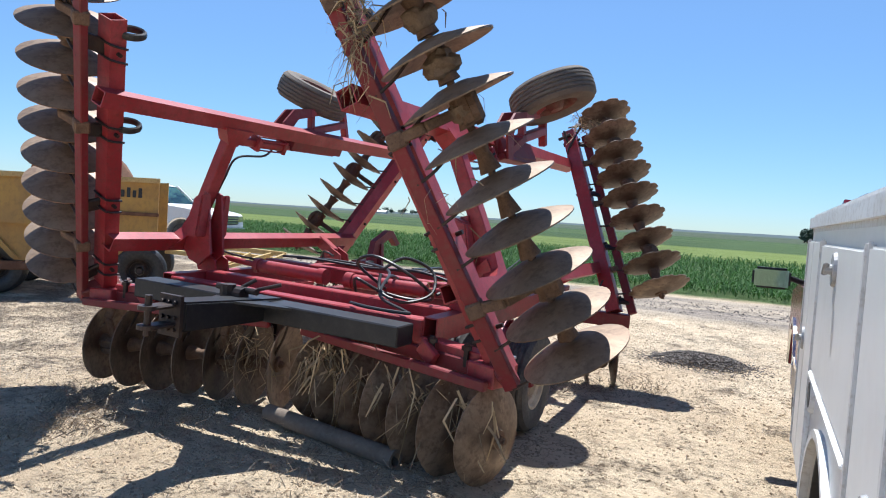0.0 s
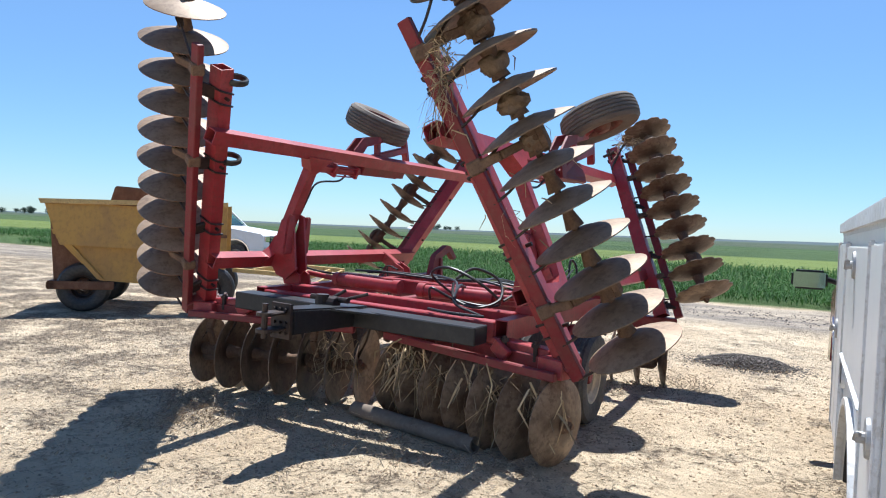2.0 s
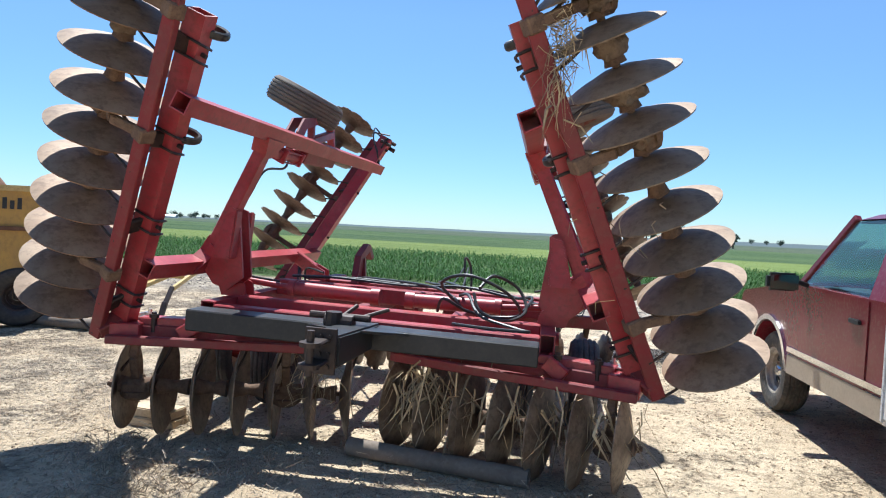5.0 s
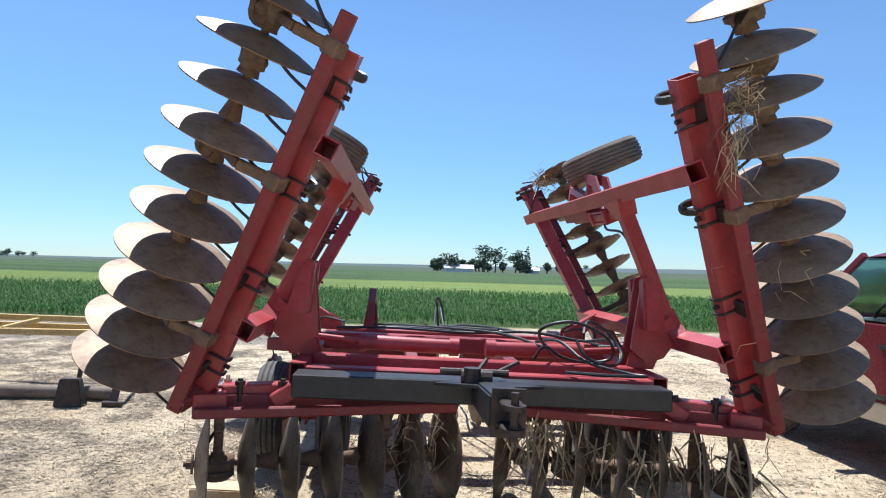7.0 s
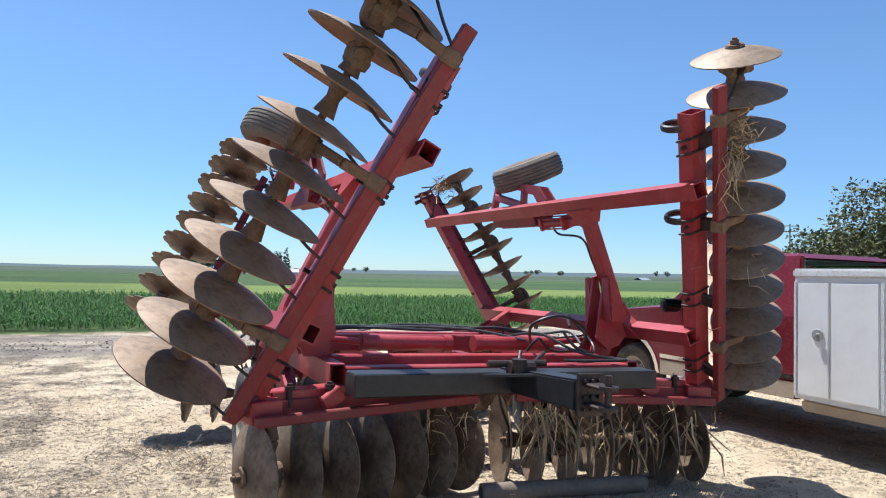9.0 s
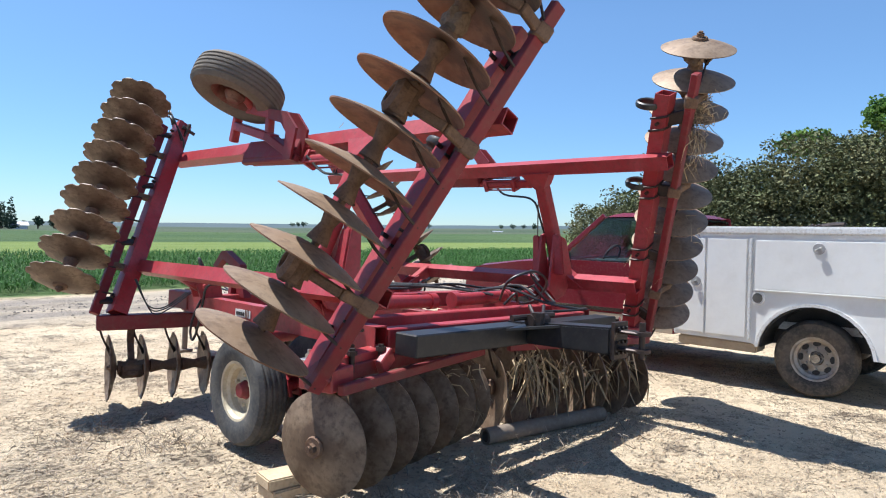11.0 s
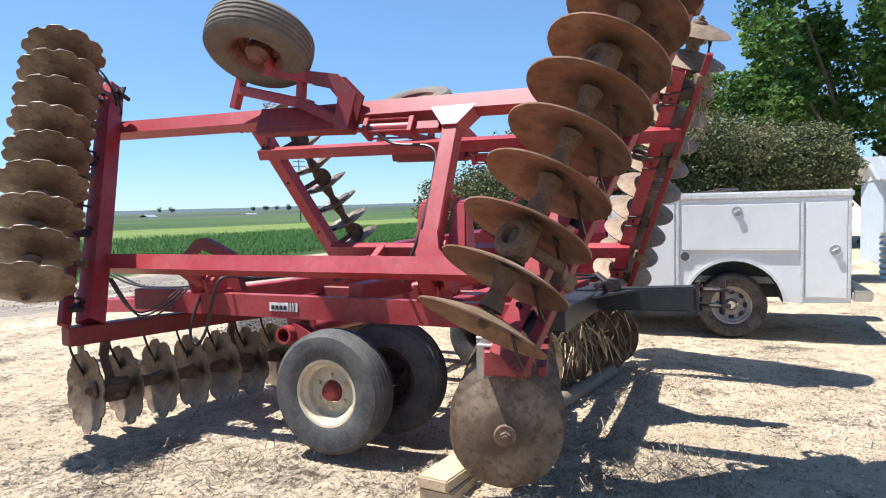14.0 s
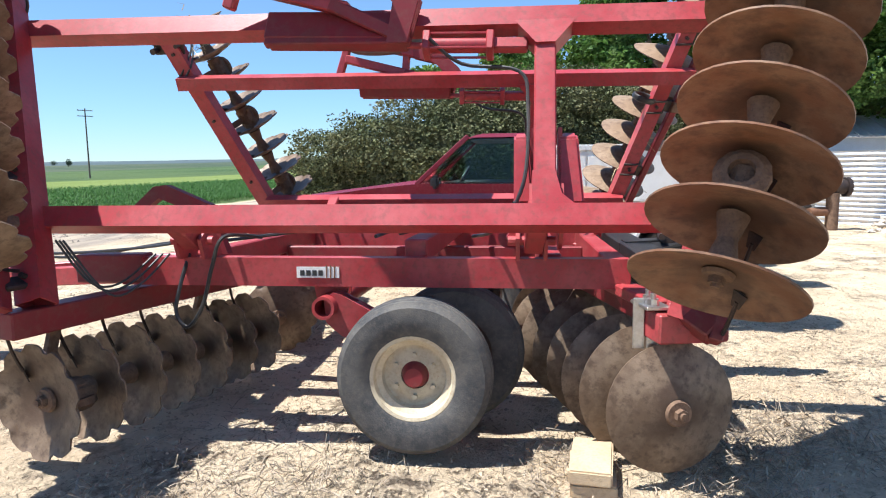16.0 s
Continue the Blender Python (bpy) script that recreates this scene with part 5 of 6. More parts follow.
    for a, b in (((0.3, -2.2, 1.60), (0.3, -3.2, 1.76)), ((-0.2, -2.3, 1.62), (-0.25, -3.4, 1.74)), ((0.3, -3.2, 1.76), (-0.25, -3.4, 1.74))):
        rod(bm, a, b, 0.02, n=8)
    part("rack", bm, IRON, truck, at=back)


def white_pickup():
    truck = thing("pickup_truck", "white pickup truck parked on the gravel road", "truck", pose(-13.6, 10.98, 0, 0, 0, -72.5) @ Matrix.Scale(1.08, 4))
    pickup_front(truck, WHITE, DARK_PLASTIC, WHITE)
    for s in (-1, 1):
        truck_wheel(truck, 0.80 * s, -3.75, s, "dull slotted steel rim")
    bm = bmesh.new()
    plate(bm, [(0, y, z) for y, z in [(-2.29, 0.5), (-2.29, 1.24), (-4.85, 1.24), (-4.85, 0.55)] + arch_points(-3.75, 0.40, 0.47, 0.5)[::-1]], 1.92, (1, 0, 0))
    part("bed", bm, WHITE, truck)


service_pickup()
white_pickup()


# ---- yellow earth scraper with its tongue ----
def earth_scraper():
    m = thing("earth_scraper", "weathered yellow pull-behind earth scraper with black tyres", "scraper", pose(-7.14, 2.26, 0, 0, 0, 45) @ Matrix.Diagonal((0.63, 1.0, 0.93, 1)))
    bm = bmesh.new()
    # bowl: sloped tail, side walls with a thickness, open top
    for y in (-0.95, 0.95):
        plate(bm, [(-2.25, y, 1.90), (-0.2, y, 1.86), (2.1, y, 1.98), (2.1, y, 0.80), (0.6, y, 0.62), (0.35, y, 0.50), (-0.95, y, 0.56), (-1.95, y, 1.28)], 0.05, (0, 1, 0))
    plate(bm, [(-2.25, -0.92, 1.90), (-2.25, 0.92, 1.90), (-1.95, 0.92, 1.28), (-1.95, -0.92, 1.28)], 0.05, (1, 0, 0.48))
    plate(bm, [(-1.95, -0.92, 1.28), (-1.95, 0.92, 1.28), (-0.95, 0.92, 0.56), (-0.95, -0.92, 0.56)], 0.05, (0.58, 0, 0.81))
    plate(bm, [(0.35, -0.92, 0.53), (0.35, 0.92, 0.53), (-0.95, 0.92, 0.59), (-0.95, -0.92, 0.59)], 0.05, (0, 0, 1))
    part("bowl", bm, YELLOW, m)
    bm = bmesh.new()
    plate(bm, [(-2.35, -0.99, 1.93), (2.12, -0.99, 2.0), (2.12, -0.99, 1.92), (-2.3, -0.99, 1.85)], 0.06, (0, 1, 0))
    part("rim_rail", bm, YELLOW_PALE, m)
    bm = bmesh.new()
    plate(bm, [(-2.05, -1.0, 1.42), (0.5, -1.0, 1.30), (0.5, -1.0, 1.22), (-2.0, -1.0, 1.34)], 0.05, (0, 1, 0))
    plate(bm, [(-1.95, -1.0, 1.34), (-1.82, -1.0, 1.34), (-0.86, -1.0, 0.60), (-0.98, -1.0, 0.58)], 0.05, (0, 1, 0))
    plate(bm, [(-0.15, -1.0, 1.86), (-0.05, -1.0, 1.86), (0.65, -1.0, 1.30), (0.55, -1.0, 1.30)], 0.05, (0, 1, 0))
    part("stiffener", bm, YELLOW, m)
    bm = bmesh.new()
    box(bm, (0.75, -1.02, 1.36), (2.12, -0.985, 1.42), 0.01)
    part("seam_rail", bm, RUST, m)
    bm = bmesh.new()
    hexa(bm, [(-1.85, -1.06, 1.16), (0.55, -1.06, 1.10), (0.55, -0.94, 1.10), (-1.85, -0.94, 1.16), (-2.2, -0.985, 1.86), (0.1, -0.985, 1.82), (0.1, -0.94, 1.82), (-2.2, -0.94, 1.86)], 0.01)
    part("folded_panel", bm, YELLOW, m)
    bm = bmesh.new()
    lathe(bm, [(0.10, 0.0), (0.10, 0.16), (0.075, 0.16), (0.075, 0.0)], 18, True)
    bm.transform(Matrix.Translation((0.05, -0.99, 1.84)) @ Matrix.Rotation(math.pi / 2, 4, "X"))
    part("pipe_socket", bm, RUST, m, smooth=True)
    bm = bmesh.new()
    for k in range(5):
        box(bm, (1.12 + 0.13 * k, -0.984, 1.66), (1.20 + 0.13 * k, -0.978, 1.66 + (0.12 if k % 2 else 0.16)), 0)
    part("painted_mark", bm, LETTER_BLACK, m)
    bm = bmesh.new()
    hexa(bm, [(-0.9, -0.6, 1.86), (0.5, -0.6, 1.86), (0.5, 0.6, 1.86), (-0.9, 0.6, 1.86), (-0.75, -0.6, 2.22), (0.5, -0.6, 2.18), (0.5, 0.6, 2.18), (-0.75, 0.6, 2.22)], 0.02)
    part("ejector", bm, RUST, m)
    bm = bmesh.new()
    plate(bm, [(0.7, -0.7, 1.95), (1.5, -0.7, 1.96), (1.25, -0.5, 2.2), (1.0, -0.4, 2.35)], 0.04, (0, 1, 0.3))
    part("apron", bm, RUST, m)
    for y in (-0.80, 0.80):
        bm = bmesh.new()
        plate(bm, [(-2.16, y, 1.62), (-2.02, y, 1.45), (-1.30, y, 0.78), (-1.25, y, 0.50), (-2.05, y, 0.50)], 0.05, (0, 1, 0))
        part("tail_web", bm, RUST, m, "rusty brown tail plate")
    bm = bmesh.new()
    box(bm, (-2.15, -1.02, 0.40), (-0.6, -0.96, 0.54), 0.02)
    box(bm, (-2.15, -1.02, 0.40), (-1.95, 1.02, 0.54), 0.02)
    part("tail_frame", bm, RUST, m)
    bm = bmesh.new()
    box(bm, (-2.05, -0.2, 0.5), (-1.8, 0.2, 1.2), 0.02)
    part("tail_hitch", bm, RUST, m)
    # rims and tyres coloured darker, standing for the shade beneath the bowl
    for x, y in ((-1.35, -0.80), (-1.35, 0.80), (1.72, -0.86), (1.72, 0.86)):
        wheel(Matrix.Diagonal((1 / 0.63, 1, 1 / 0.93, 1)) @ Matrix.Translation((x * 0.63, y, 0.40)) @ Matrix.Rotation(math.pi / 2 * (1 if y < 0 else -1), 4, "X"), 0.40, 0.30, 0.19, HOSE, IRON, m, "dark rim, shade put into its colour", IRON, 4, "worn black tyre")
    # long A-frame tongue that runs out beside the road, with its struts and jack stand
    back = m.matrix_basis.inverted()
    at = lambda x, y, z: back @ Vector((x, y, z))
    for a, b in (((-5.95, 3.35, 0.84), (-3.86, 3.60, 0.79)), ((-5.60, 2.75, 0.72), (-4.10, 2.96, 0.70)), ((-6.05, 3.80, 0.70), (-4.15, 3.70, 0.68))):
        bm = bmesh.new()
        beam(bm, at(*a), at(*b), 0.07, 0.08)
        part("tongue_bar", bm, YELLOW_PALE, m)
    for a, b in (((-5.2, 2.82, 0.74), (-5.1, 3.45, 0.80)), ((-4.08, 2.48, 0.62), (-4.20, 3.16, 0.78)), ((-4.08, 2.46, 0.60), (-4.12, 3.58, 0.78)), ((-3.66, 2.60, 0.62), (-3.88, 3.58, 0.78))):
        bm = bmesh.new()
        beam(bm, at(*a), at(*b), 0.055, 0.065)
        part("tongue_strut", bm, YELLOW_PALE, m)
    bm = bmesh.new()
    beam(bm, at(-4.08, 2.48, 0.64), at(-4.06, 2.30, 0.26), 0.06, 0.07)
    hexa(bm, [at(-4.06 + sx * w, 2.12 + sy * w * 0.5, z) for z, w in ((0.0, 0.15), (0.30, 0.10)) for sx, sy in ((-1, -1), (1, -1), (1, 1), (-1, 1))], 0.01)
    part("hitch_foot", bm, IRON, m)
    bm = bmesh.new()
    beam(bm, at(-3.66, 2.58, 0.64), at(-3.64, 2.40, 0.44), 0.09, 0.05)
    beam(bm, at(-3.64, 2.40, 0.46), at(-3.63, 2.16, 0.02), 0.11, 0.06)
    beam(bm, at(-3.74, 2.14, 0.03), at(-3.52, 2.14, 0.03), 0.10, 0.05)
    part("stand", bm, IRON, m)


def lying_pipe(name, label, a, b, r, wall=0.02):
    bm = bmesh.new()
    length = (Vector(b) - Vector(a)).length
    lathe(bm, [(r, 0), (r, length), (r - wall, length), (r - wall, 0)], 28, True)
    ob = new(name, shape(name, bm, PIPE, True))
    ob.matrix_basis = frame_of(a, b)
    return tagged(ob, label, "pipe")


earth_scraper()
lying_pipe("irrigation_pipe", "grey metal pipe lying on the soil beside the tongue", (-6.3, 2.62, 0.07), (-3.72, 2.42, 0.085), 0.075)
lying_pipe("pipe_length", "grey pipe lying under the rear disc gang", (-0.15, -0.985, 0.055), (1.08, -1.235, 0.055), 0.062)


def timber(name, label, at, size):
    bm = bmesh.new()
    box(bm, tuple(-v / 2 for v in size), tuple(v / 2 for v in size), 0.008)
    ob = new(name, shape(name, bm, WOOD))
    ob.matrix_basis = at
    return tagged(ob, label, "timber block")


timber("timber_block", "pale sawn timber plank laid flat against the end disc", pose(-1.685, -0.80, 0.034, 0, 0, -4), (0.38, 0.205, 0.068))
timber("timber_block", "pale sawn timber plank stacked on another plank", pose(-1.70, -0.795, 0.102, 0, 0, -8), (0.38, 0.19, 0.066))


# ---- loose cover on the soil ----
def straw_litter():
    bm_v, bm_f = [], []

    def blade(x, y, length, width, lift):
        a = random.uniform(0, math.tau)
        z = ground_height(x, y) + 0.004
        dx, dy = math.cos(a) * length / 2, math.sin(a) * length / 2
        nx, ny = -math.sin(a) * width / 2, math.cos(a) * width / 2
        z0, z1 = z + random.uniform(0, lift), z + random.uniform(0, lift)
        i = len(bm_v)
        mid = max(z0, z1) + random.uniform(0, lift) * 0.5
        bm_v.extend([(x - dx - nx, y - dy - ny, z0), (x - dx + nx, y - dy + ny, z0), (x + nx, y + ny, mid), (x - nx, y - ny, mid), (x + dx + nx, y + dy + ny, z1), (x + dx - nx, y + dy - ny, z1)])
        bm_f.extend([(i, i + 1, i + 2, i + 3), (i + 3, i + 2, i + 4, i + 5)])

    patches = [(random.uniform(-6, 6), random.uniform(-4.5, 7.5), random.uniform(0.3, 1.1)) for _ in range(60)]
    patches += [(random.uniform(-4.6, -2.2), random.uniform(-2.0, 4.5), random.uniform(0.4, 0.9)) for _ in range(26)]
    patches += [(-1.3, -1.6, 0.5), (-0.9, -1.9, 0.45), (0.2, -1.5, 0.5), (1.2, -1.6, 0.5), (-1.6, -0.6, 0.4), (-1.9, 0.8, 0.5), (-1.6, -1.5, 0.3), (0.6, -0.9, 0.5), (-2.2, 1.2, 0.5), (1.8, 1.6, 0.5), (-5.5, 3.0, 1.2), (-4.5, 1.5, 1.2), (-3.6, 0.8, 0.9)]
    for _ in range(21000):
        if random.random() < 0.75:
            px, py, pr = random.choice(patches)
            x, y = random.gauss(px, pr * 0.6), random.gauss(py, pr * 0.5)
        else:
            x, y = random.uniform(-7, 7), random.uniform(-5, 8)
        blade(x, y, random.uniform(0.02, 0.085) * (3.0 if random.random() < 0.05 else 1), random.uniform(0.002, 0.006), 0.014)
    me = bpy.data.meshes.new("straw_litter")
    me.from_pydata(bm_v, [], bm_f)
    me.materials.append(STALK)
    tagged(new("straw_litter", me), "broken grey-brown stalks strewn over the soil", "straw", kind="stuff")


def tufts():
    """Heaps of pulled roots and stubble shed by the discs."""
    bm = bmesh.new()
    for cx, cy, r, n in ((-1.30, -1.62, 0.28, 260), (-1.02, -1.95, 0.20, 160), (-0.7, -1.5, 0.25, 120), (0.3, -1.5, 0.3, 60), (0.9, -1.62, 0.3, 60), (-1.65, -1.35, 0.2, 120), (-1.9, 0.45, 0.25, 120), (-1.55, -0.75, 0.2, 140), (-2.1, 1.1, 0.3, 120), (1.6, 1.5, 0.35, 150), (1.9, 2.0, 0.3, 80), (-1.2, -2.2, 0.2, 80)):
        strands(bm, (cx, cy, 0.022), (r * 0.8, r * 0.6, 0.014), int(n * 1.6), 0.085, -0.2, 0.0019)
    tagged(new("stubble_tufts", shape("stubble_tufts", bm, STALK)), "grey tufts of roots and stubble shed beside the discs", "stubble", kind="stuff")


def lumps(name, label, category, centres, mat, count, size, heap=0.0, kind="stuff"):
    """Many small angular stones or clods, joined."""
    verts, faces = [], []
    base = [(1, 0, 0), (-1, 0, 0), (0, 1, 0), (0, -1, 0), (0, 0, 1), (0, 0, -1)]
    tri = [(0, 2, 4), (2, 1, 4), (1, 3, 4), (3, 0, 4), (2, 0, 5), (1, 2, 5), (3, 1, 5), (0, 3, 5)]
    for _ in range(count):
        cx, cy, rx, ry = random.choice(centres)
        u, v = random.gauss(0, 0.45), random.gauss(0, 0.45)
        x, y = cx + rx * u, cy + ry * v
        z = ground_height(x, y) + heap * max(0.0, 1 - (u * u + v * v)) * random.uniform(0.6, 1)
        s = random.uniform(*size)
        rot = Euler((random.uniform(0, 6), random.uniform(0, 6), random.uniform(0, 6))).to_matrix()
        i = len(verts)
        for b in base:
            q = rot @ (Vector(b) * s * random.uniform(0.6, 1.2))
            verts.append((x + q.x, y + q.y, z + q.z * 0.8))
        faces.extend([(a + i, b + i, c + i) for a, b, c in tri])
    me = bpy.data.meshes.new(name)
    me.from_pydata(verts, [], faces)
    me.materials.append(mat)
    return tagged(new(name, me), label, category, kind=kind)


straw_litter()
tufts()
lumps("gravel_heap", "low heap of dark gravel spread on the soil", "gravel", [(2.42, 3.75, 0.62, 0.45)], GRAVEL, 6500, (0.006, 0.019), 0.13)
lumps("soil_clods", "crumbled dry soil clods scattered over the yard", "soil clods", [(0, 1, 6, 6), (-3, 0, 4, 4), (0, -2, 3, 2), (3, 2, 4, 5)], CLOD, 16000, (0.004, 0.019))
lumps("road_gravel", "grey crushed gravel along the farm road", "gravel", [(-6, 9.7, 9, 1.3), (5, 10.0, 9, 1.3), (-14, 9.8, 9, 1.3)], GRAVEL, 2500, (0.012, 0.035))


# ---- crop ----
def corn_field():
    verts, faces = [], []

    def leaf(x, y, z, a, length, width, rise):
        dx, dy = math.cos(a), math.sin(a)
        nx, ny = -dy * width / 2, dx * width / 2
        i = len(verts)
        m = length * 0.5
        verts.extend([(x - nx * 0.5, y - ny * 0.5, z), (x + nx * 0.5, y + ny * 0.5, z), (x + dx * m + nx, y + dy * m + ny, z + rise), (x + dx * m - nx, y + dy * m - ny, z + rise), (x + dx * length, y + dy * length, z + rise * 0.75)])
        faces.extend([(i, i + 1, i + 2, i + 3), (i + 3, i + 2, i + 4)])

    def field_row(y0, y1, step_y, step_x, size, leaves, x0, x1):
        y = y0
        while y < y1:
            x = x0
            while x < x1:
                px, py = x + random.uniform(-0.4, 0.4) * step_x, y + random.uniform(-0.3, 0.3) * step_y
                h = size * random.uniform(0.75, 1.2)
                g = ground_height(px, py)
                for k in range(leaves):
                    leaf(px, py, g + h * random.uniform(0.05, 0.5), random.uniform(0, math.tau), h * random.uniform(0.5, 0.9), 0.055 * size / 0.6, h * random.uniform(0.3, 0.6))
                x += step_x
            y += step_y

    field_row(13.2, 18.0, 0.42, 0.13, 0.34, 6, -32, 46)
    field_row(18.0, 33.0, 0.6, 0.24, 0.42, 5, -50, 68)
    me = bpy.data.meshes.new("corn_crop")
    me.from_pydata(verts, [], faces)
    me.materials.append(CORN)
    tagged(new("corn_crop", me), "dense rows of young green corn beside the road", "corn", kind="stuff")


corn_field()


# ---- trees ----
def leaf_cloud(blobs, count, size, droop=0.3):
    """Leaves on the lumpy shells of several overlapping blobs (centre, radii)."""
    rng = np.random.default_rng(len(blobs) * 1000 + count)
    vol = np.array([b[1][0] * b[1][1] + b[1][0] * b[1][2] for b in blobs])
    pick = rng.choice(len(blobs), count, p=vol / vol.sum())
    d = rng.normal(size=(count, 3))
    d /= np.linalg.norm(d, axis=1)[:, None]
    c = np.array([b[0] for b in blobs])[pick]
    r = np.array([b[1] for b in blobs])[pick]
    shell = (0.55 + 0.5 * rng.random(count) ** 0.6)
    lump = 1 + 0.16 * np.sin(d[:, 0] * 7 + c[:, 0]) * np.sin(d[:, 1] * 6 + c[:, 1]) + 0.12 * np.sin(d[:, 2] * 11)
    p = c + d * r * (shell * lump)[:, None]
    a = rng.normal(size=(count, 3))
    a[:, 2] = a[:, 2] * 0.5 - droop
    a /= np.linalg.norm(a, axis=1)[:, None]
    b = np.cross(a, rng.normal(size=(count, 3)))
    b /= np.linalg.norm(b, axis=1)[:, None]
    s = (size * (0.6 + 0.8 * rng.random(count)))[:, None]
    n = np.cross(a, b)
    v = np.stack([p - a * s * 0.5, p + b * s * 0.28 + n * s * 0.08, p + a * s * 0.5, p - b * s * 0.28 + n * s * 0.08], axis=1).reshape(-1, 3)
    f = np.arange(count * 4).reshape(-1, 4)
    return v.tolist(), f.tolist()


def tree(name, label, base, blobs, count, size, mat, trunk_r, limbs, category="tree"):
    t = thing(name, label, category, Matrix.Translation(base))
    v, f = leaf_cloud(blobs, count, size)
    me = bpy.data.meshes.new("crown")
    me.from_pydata(v, [], f)
    me.materials.append(mat)
    ob = part("crown", me, None, t)
    ob["kind"] = "stuff"
    bm = bmesh.new()
    top = Vector(blobs[0][0])
    fork = Vector((top.x * 0.2, top.y * 0.2, top.z * 0.4))
    path_tube(bm, [(0, 0, -0.1), fork * 0.5 + Vector((0.06, -0.05, 0)), fork], trunk_r, 9, 4)
    part("trunk", bm, BARK, t, smooth=True)
    for k in range(limbs):
        c = Vector(blobs[k % len(blobs)][0])
        bm = bmesh.new()
        rod(bm, fork * (0.8 + 0.2 * (k % 2)), lerp(fork, c, 0.9), trunk_r * 0.5, trunk_r * 0.12, 7)
        part("limb", bm, BARK, t)
    return t


def blob_set(seed, n, centre, spread, radius):
    r = random.Random(seed)
    return [((centre[0] + r.uniform(-1, 1) * spread[0], centre[1] + r.uniform(-1, 1) * spread[1], centre[2] + r.uniform(-1, 1) * spread[2]), tuple(radius * r.uniform(0.7, 1.25) * k for k in (1, 1, 0.85))) for _ in range(n)]


for k, (x, y, h) in enumerate(((9.9, 3.5, 2.6), (9.6, 2.5, 3.1), (8.9, 1.05, 3.4), (9.1, -0.05, 3.8), (9.4, -1.15, 3.9), (9.8, -2.3, 3.7), (10.3, -3.5, 3.4))):
    tree("shrub", "dense dusty dark green shrub behind the truck", (x, y, 0), blob_set(k, 9, (0, 0, h * 0.48), (0.6, 0.6, h * 0.30), 0.80), 40000, 0.066, LEAF_DARK, 0.07, 4, "shrub")
for k, (x, y, h, w, n) in enumerate(((22.5, 1.2, 6.2, 1.8, 22000), (24.0, -1.8, 7.0, 2.2, 28000), (25.5, -7.2, 14.0, 3.7, 80000), (27.0, -15.5, 11.5, 3.8, 50000))):
    tree("tree", "tall leafy green broadleaf tree behind the yard", (x, y, 0), blob_set(20 + k, 18 if k < 2 else 90, (0, 0, h * 0.54), (w * 1.15, w * 1.15, h * 0.40), w * (0.45 if k < 2 else 0.27)), n if k < 2 else n // 2, 0.20 if k < 2 else 0.27, LEAF, 0.16 if k < 2 else 0.28, 8)


tree("tree", "leafy green tree leaning over the shed roof", (18.1, -9.7, 0), blob_set(31, 26, (-1.9, 0.2, 4.7), (2.0, 2.3, 1.9), 0.95), 40000, 0.16, LEAF, 0.2, 8)


# ---- shed and stores behind the truck ----
def shed():
    s = thing("shed", "small pale metal-clad shed with a sheet gable roof", "shed", pose(14.2, -5.75, 0))
    bm = bmesh.new()
    box(bm, (0, -7, 0), (3, 0, 2.14), 0.01)
    part("wall", bm, BLUE_WALL, s)
    bm = bmesh.new()
    plate(bm, [(0, 0.004, 2.14), (3, 0.004, 2.14), (1.5, 0.004, 2.70)], 0.03, (0, 1, 0))
    part("gable", bm, WHITE_OLD, s)
    for side in (-1, 1):
        bm = bmesh.new()
        plate(bm, [(1.5, 0.2, 2.76), (1.5, -7.2, 2.76), (1.5 + 1.75 * side, -7.2, 2.10), (1.5 + 1.75 * side, 0.2, 2.10)], 0.03, (0.3 * side, 0, 1))
        roof = part("roof", bm, GALV, s)
        for k in range(25):
            bm = bmesh.new()
            y = -7.1 + 0.3 * k
            beam(bm, (1.5, y, 2.785), (1.5 + 1.75 * side, y, 2.125), 0.05, 0.025, bevel=0.0)
            part("roof_rib", bm, GALV, roof)
    for k in range(23):
        bm = bmesh.new()
        y = -6.9 + 0.3 * k
        beam(bm, (-0.03, y, 0.1), (-0.03, y, 1.42), 0.05, 0.05, bevel=0.0)
        part("wall_rib", bm, WHITE, s)


def ring_tank(name, label, x, y, r0, h, mat):
    bm = bmesh.new()
    prof = [(0.0, 0.0)]
    n = int(h * 64)
    for k in range(n + 1):
        prof.append((r0 + 0.018 * math.sin(k * 0.85), h * k / n))
    prof += [(a - 0.025, z) for a, z in prof[:0:-1]] + [(0.0, 0.02)]
    lathe(bm, prof, 40)
    ob = new(name, shape(name, bm, mat, True))
    ob.matrix_basis = pose(x, y, -0.02)
    tagged(ob, label, "tank")


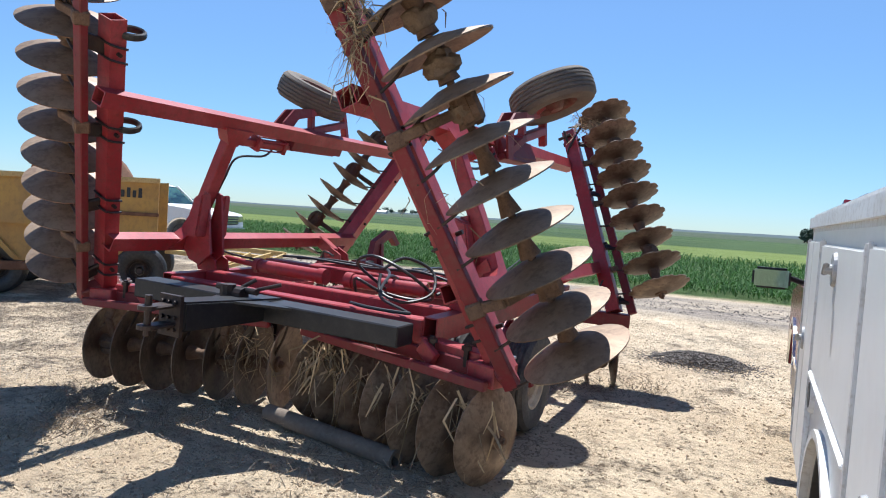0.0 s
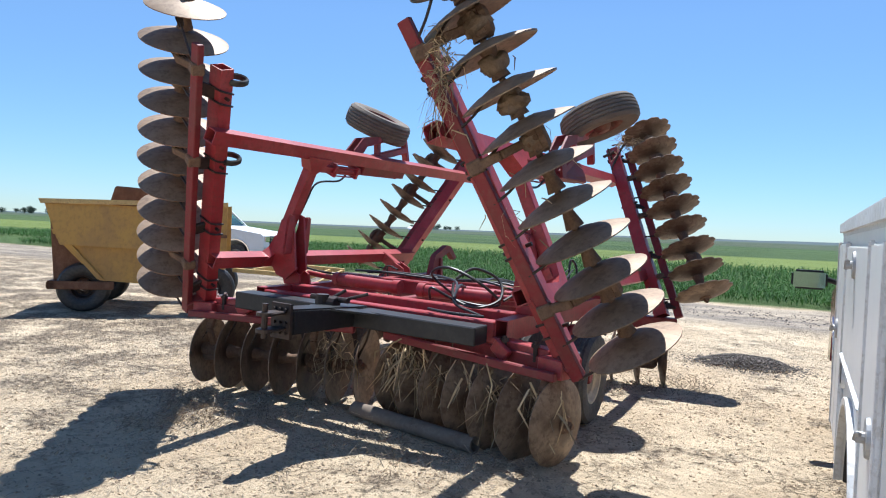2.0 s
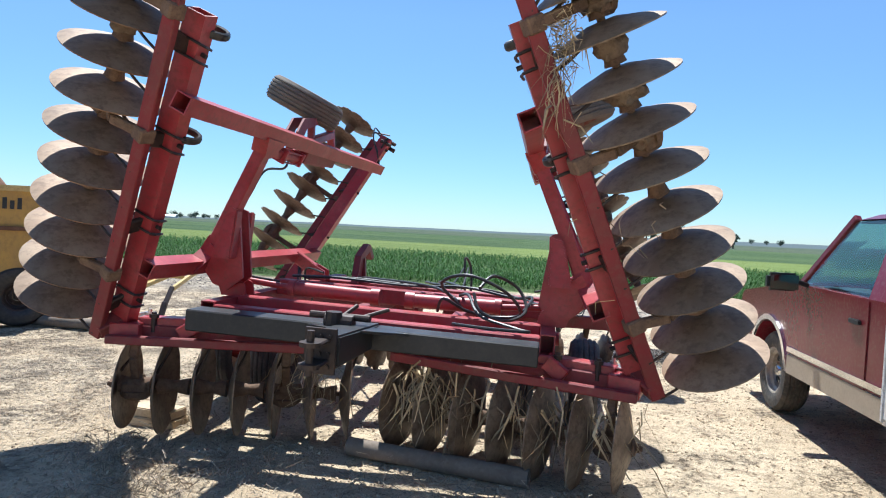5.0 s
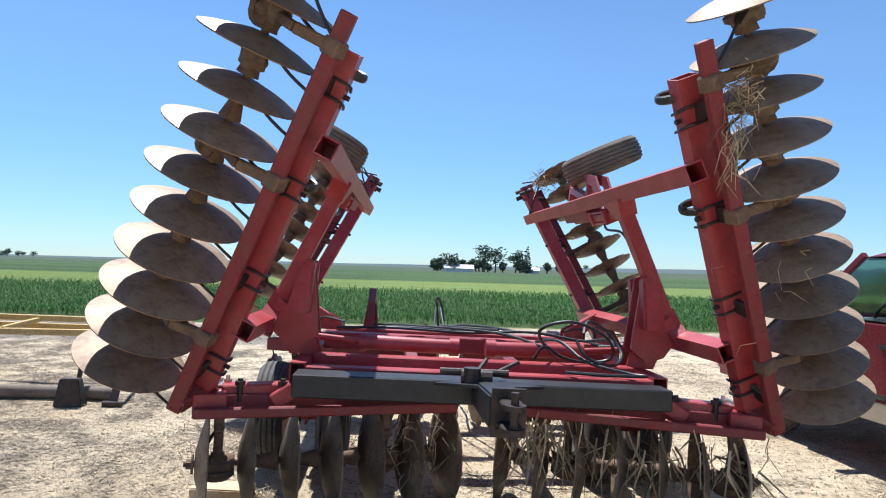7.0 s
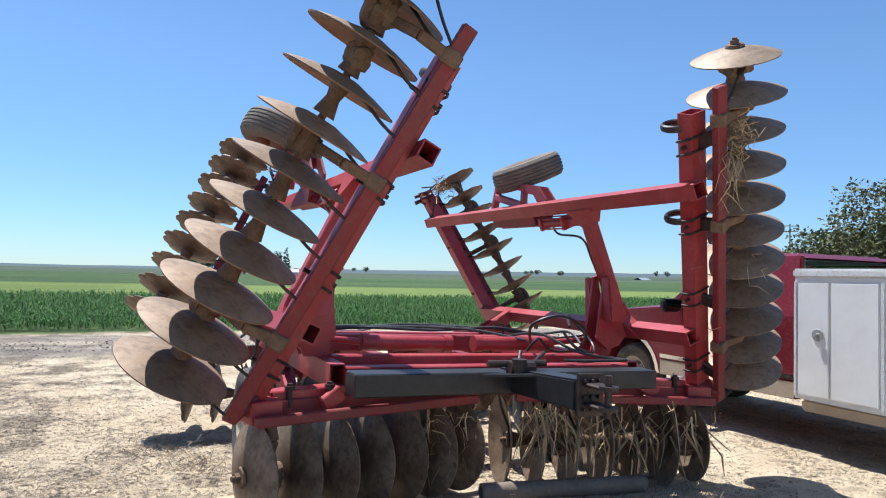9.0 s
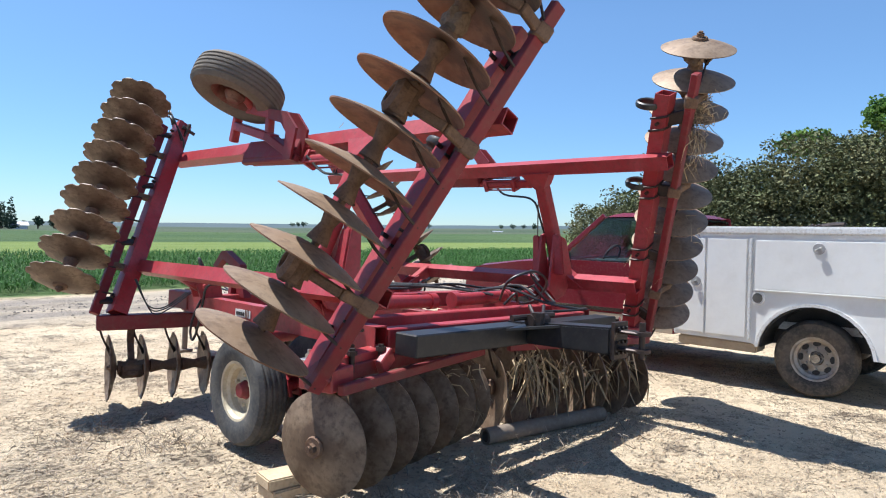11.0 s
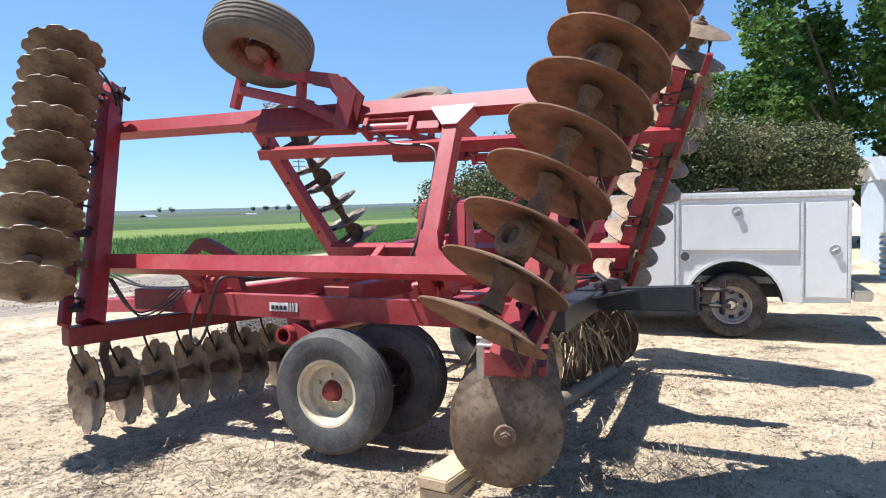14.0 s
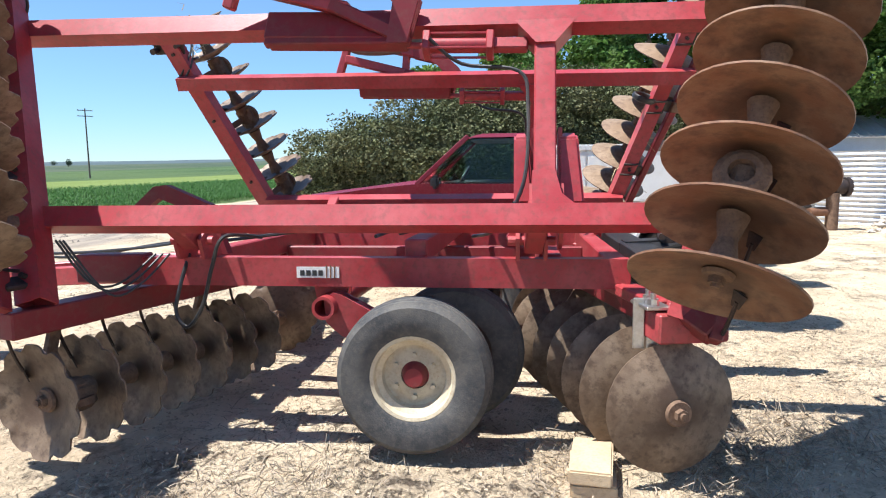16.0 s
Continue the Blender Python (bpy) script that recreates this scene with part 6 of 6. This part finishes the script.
def pipe_riser():
    riser = thing("pipe_riser", "dark flanged steel irrigation riser on pale soil", "pipe", pose(10.5, -7.0, 0))
    bm = bmesh.new()
    rod(bm, (0, -0.12, 0.0), (0, -0.12, 0.80), 0.13, n=20)
    part("stand", bm, SPOOL, riser, smooth=True)
    bm = bmesh.new()
    rod(bm, (0, 0.42, 0.95), (0.05, -0.42, 0.93), 0.16, n=24)
    rod(bm, (0, 0.16, 0.95), (0, 0.10, 0.95), 0.19, n=24)
    rod(bm, (0.04, -0.36, 0.93), (0.05, -0.44, 0.93), 0.21, n=24)
    part("body", bm, IRON, riser, smooth=True)
    bm = bmesh.new()
    rod(bm, (0, 1.05, 1.0), (0, 0.40, 0.98), 0.035, n=12)
    part("inlet", bm, GALV, riser, smooth=True)
    bm = bmesh.new()
    path_tube(bm, [(0, -0.1, 0.40), (0, 0.15, 0.40), (-0.1, 0.40, 0.38)], 0.10, 14, 4)
    part("outlet", bm, RUST, riser, smooth=True)


def shed_stores():
    ring_tank("corrugated_tank", "round corrugated galvanised tank beside the shed", 12.6, -9.0, 1.25, 1.74, GALV)
    ring_tank("corrugated_tank", "short upright length of corrugated galvanised culvert", 10.9, -5.55, 0.46, 0.95, GALV)
    ring_tank("corrugated_tank", "short upright length of darker brown corrugated culvert", 11.2, -6.5, 0.44, 0.92, PIPE)


shed()
shed_stores()
pipe_riser()
lumps("rubble_heap", "heap of pale broken concrete and soil", "rubble", [(10.4, -9.3, 1.5, 1.2), (9.4, -8.6, 0.9, 0.7)], RUBBLE, 900, (0.03, 0.15), 0.6)


# ---- distance ----
def utility_pole(x, y, h):
    p = thing("utility_pole", "weathered timber utility pole with cross-arms beside a field", "utility pole", Matrix.Translation((x, y, 0)))
    bm = bmesh.new()
    rod(bm, (0, 0, -0.3), (0, 0, h), 0.17, 0.11, 10)
    part("pole", bm, POLE_WOOD, p)
    for z in (h - 0.4, h - 1.5):
        bm = bmesh.new()
        beam(bm, (-1.2, 0.8, z), (1.2, -0.8, z), 0.12, 0.14)
        arm = part("crossarm", bm, POLE_WOOD, p)
        for u in (0.05, 0.35, 0.65, 0.95):
            bm = bmesh.new()
            q = lerp((-1.2, 0.8, z), (1.2, -0.8, z), u)
            rod(bm, q, q + Vector((0, 0, 0.22)), 0.05, 0.04, 8)
            part("insulator", bm, GALV, arm)


utility_pole(117.4, 85.2, 13.8)


def barn(x, y, w, d, h, turn):
    b = thing("barn", "long low white farm building far across the fields", "barn", pose(x, y, 0.0, 0, 0, turn), "far farm buildings")
    bm = bmesh.new()
    box(bm, (-w / 2, -d / 2, -1), (w / 2, d / 2, h), 0)
    part("wall", bm, FAR_WHITE, b)
    bm = bmesh.new()
    for s in (-1, 1):
        plate(bm, [(-w / 2 - 0.4, s * (d / 2 + 0.4), h), (w / 2 + 0.4, s * (d / 2 + 0.4), h), (w / 2 + 0.4, 0, h + d * 0.25), (-w / 2 - 0.4, 0, h + d * 0.25)], 0.15, (0, s * 0.3, 1))
    part("roof", bm, GALV, b)


for x, y, w, d, h, turn in ((23.5, 250, 11, 6, 1.5, 2), (53, 252, 5, 5, 1.5, -6), (300, 330, 12, 7, 1.8, 20), (360, 300, 9, 6, 2, -10), (420, 330, 11, 6, 2, 5), (-260, 420, 9, 6, 1.3, 10)):
    barn(x, y, w, d, h, turn)


def far_tree(x, y, h, w, seed, conifer=False):
    if conifer:
        blobs = [((0, 0, h * (0.12 + 0.11 * k)), (w * (1 - 0.11 * k), w * (1 - 0.11 * k), h * 0.12)) for k in range(8)]
    else:
        blobs = blob_set(seed, 8, (0, 0, h * 0.58), (w * 0.5, w * 0.5, h * 0.22), w * 0.5)
    tree("tree", "dark tree in the far farmstead shelter belt", (x, y, ground_height(x, y)), blobs, 520, 0.9, LEAF_FAR, 0.3, 2)


r_far = random.Random(5)
for k in range(26):
    x, y, h = r_far.uniform(15, 75), r_far.uniform(258, 280), r_far.uniform(3, 6.5)
    far_tree(x, y, h, h * 0.42, 40 + k)
for x, h, w, c in ((20, 7.5, 4, False), (33, 11.5, 5, False), (38, 11.5, 5.5, False), (46, 9.5, 3.5, False), (50.5, 10.5, 2.2, True)):
    far_tree(x, 250, h, w, int(x), c)
for k in range(40):
    a = r_far.choice((-31, -29, -62, -55, -50, 17, 34, 44, 52)) + r_far.uniform(-1.6, 1.6)
    dist = r_far.uniform(700, 1100)
    far_tree(dist * math.sin(radians(a)), dist * math.cos(radians(a)), r_far.uniform(4, 8), r_far.uniform(3, 6), 90 + k)
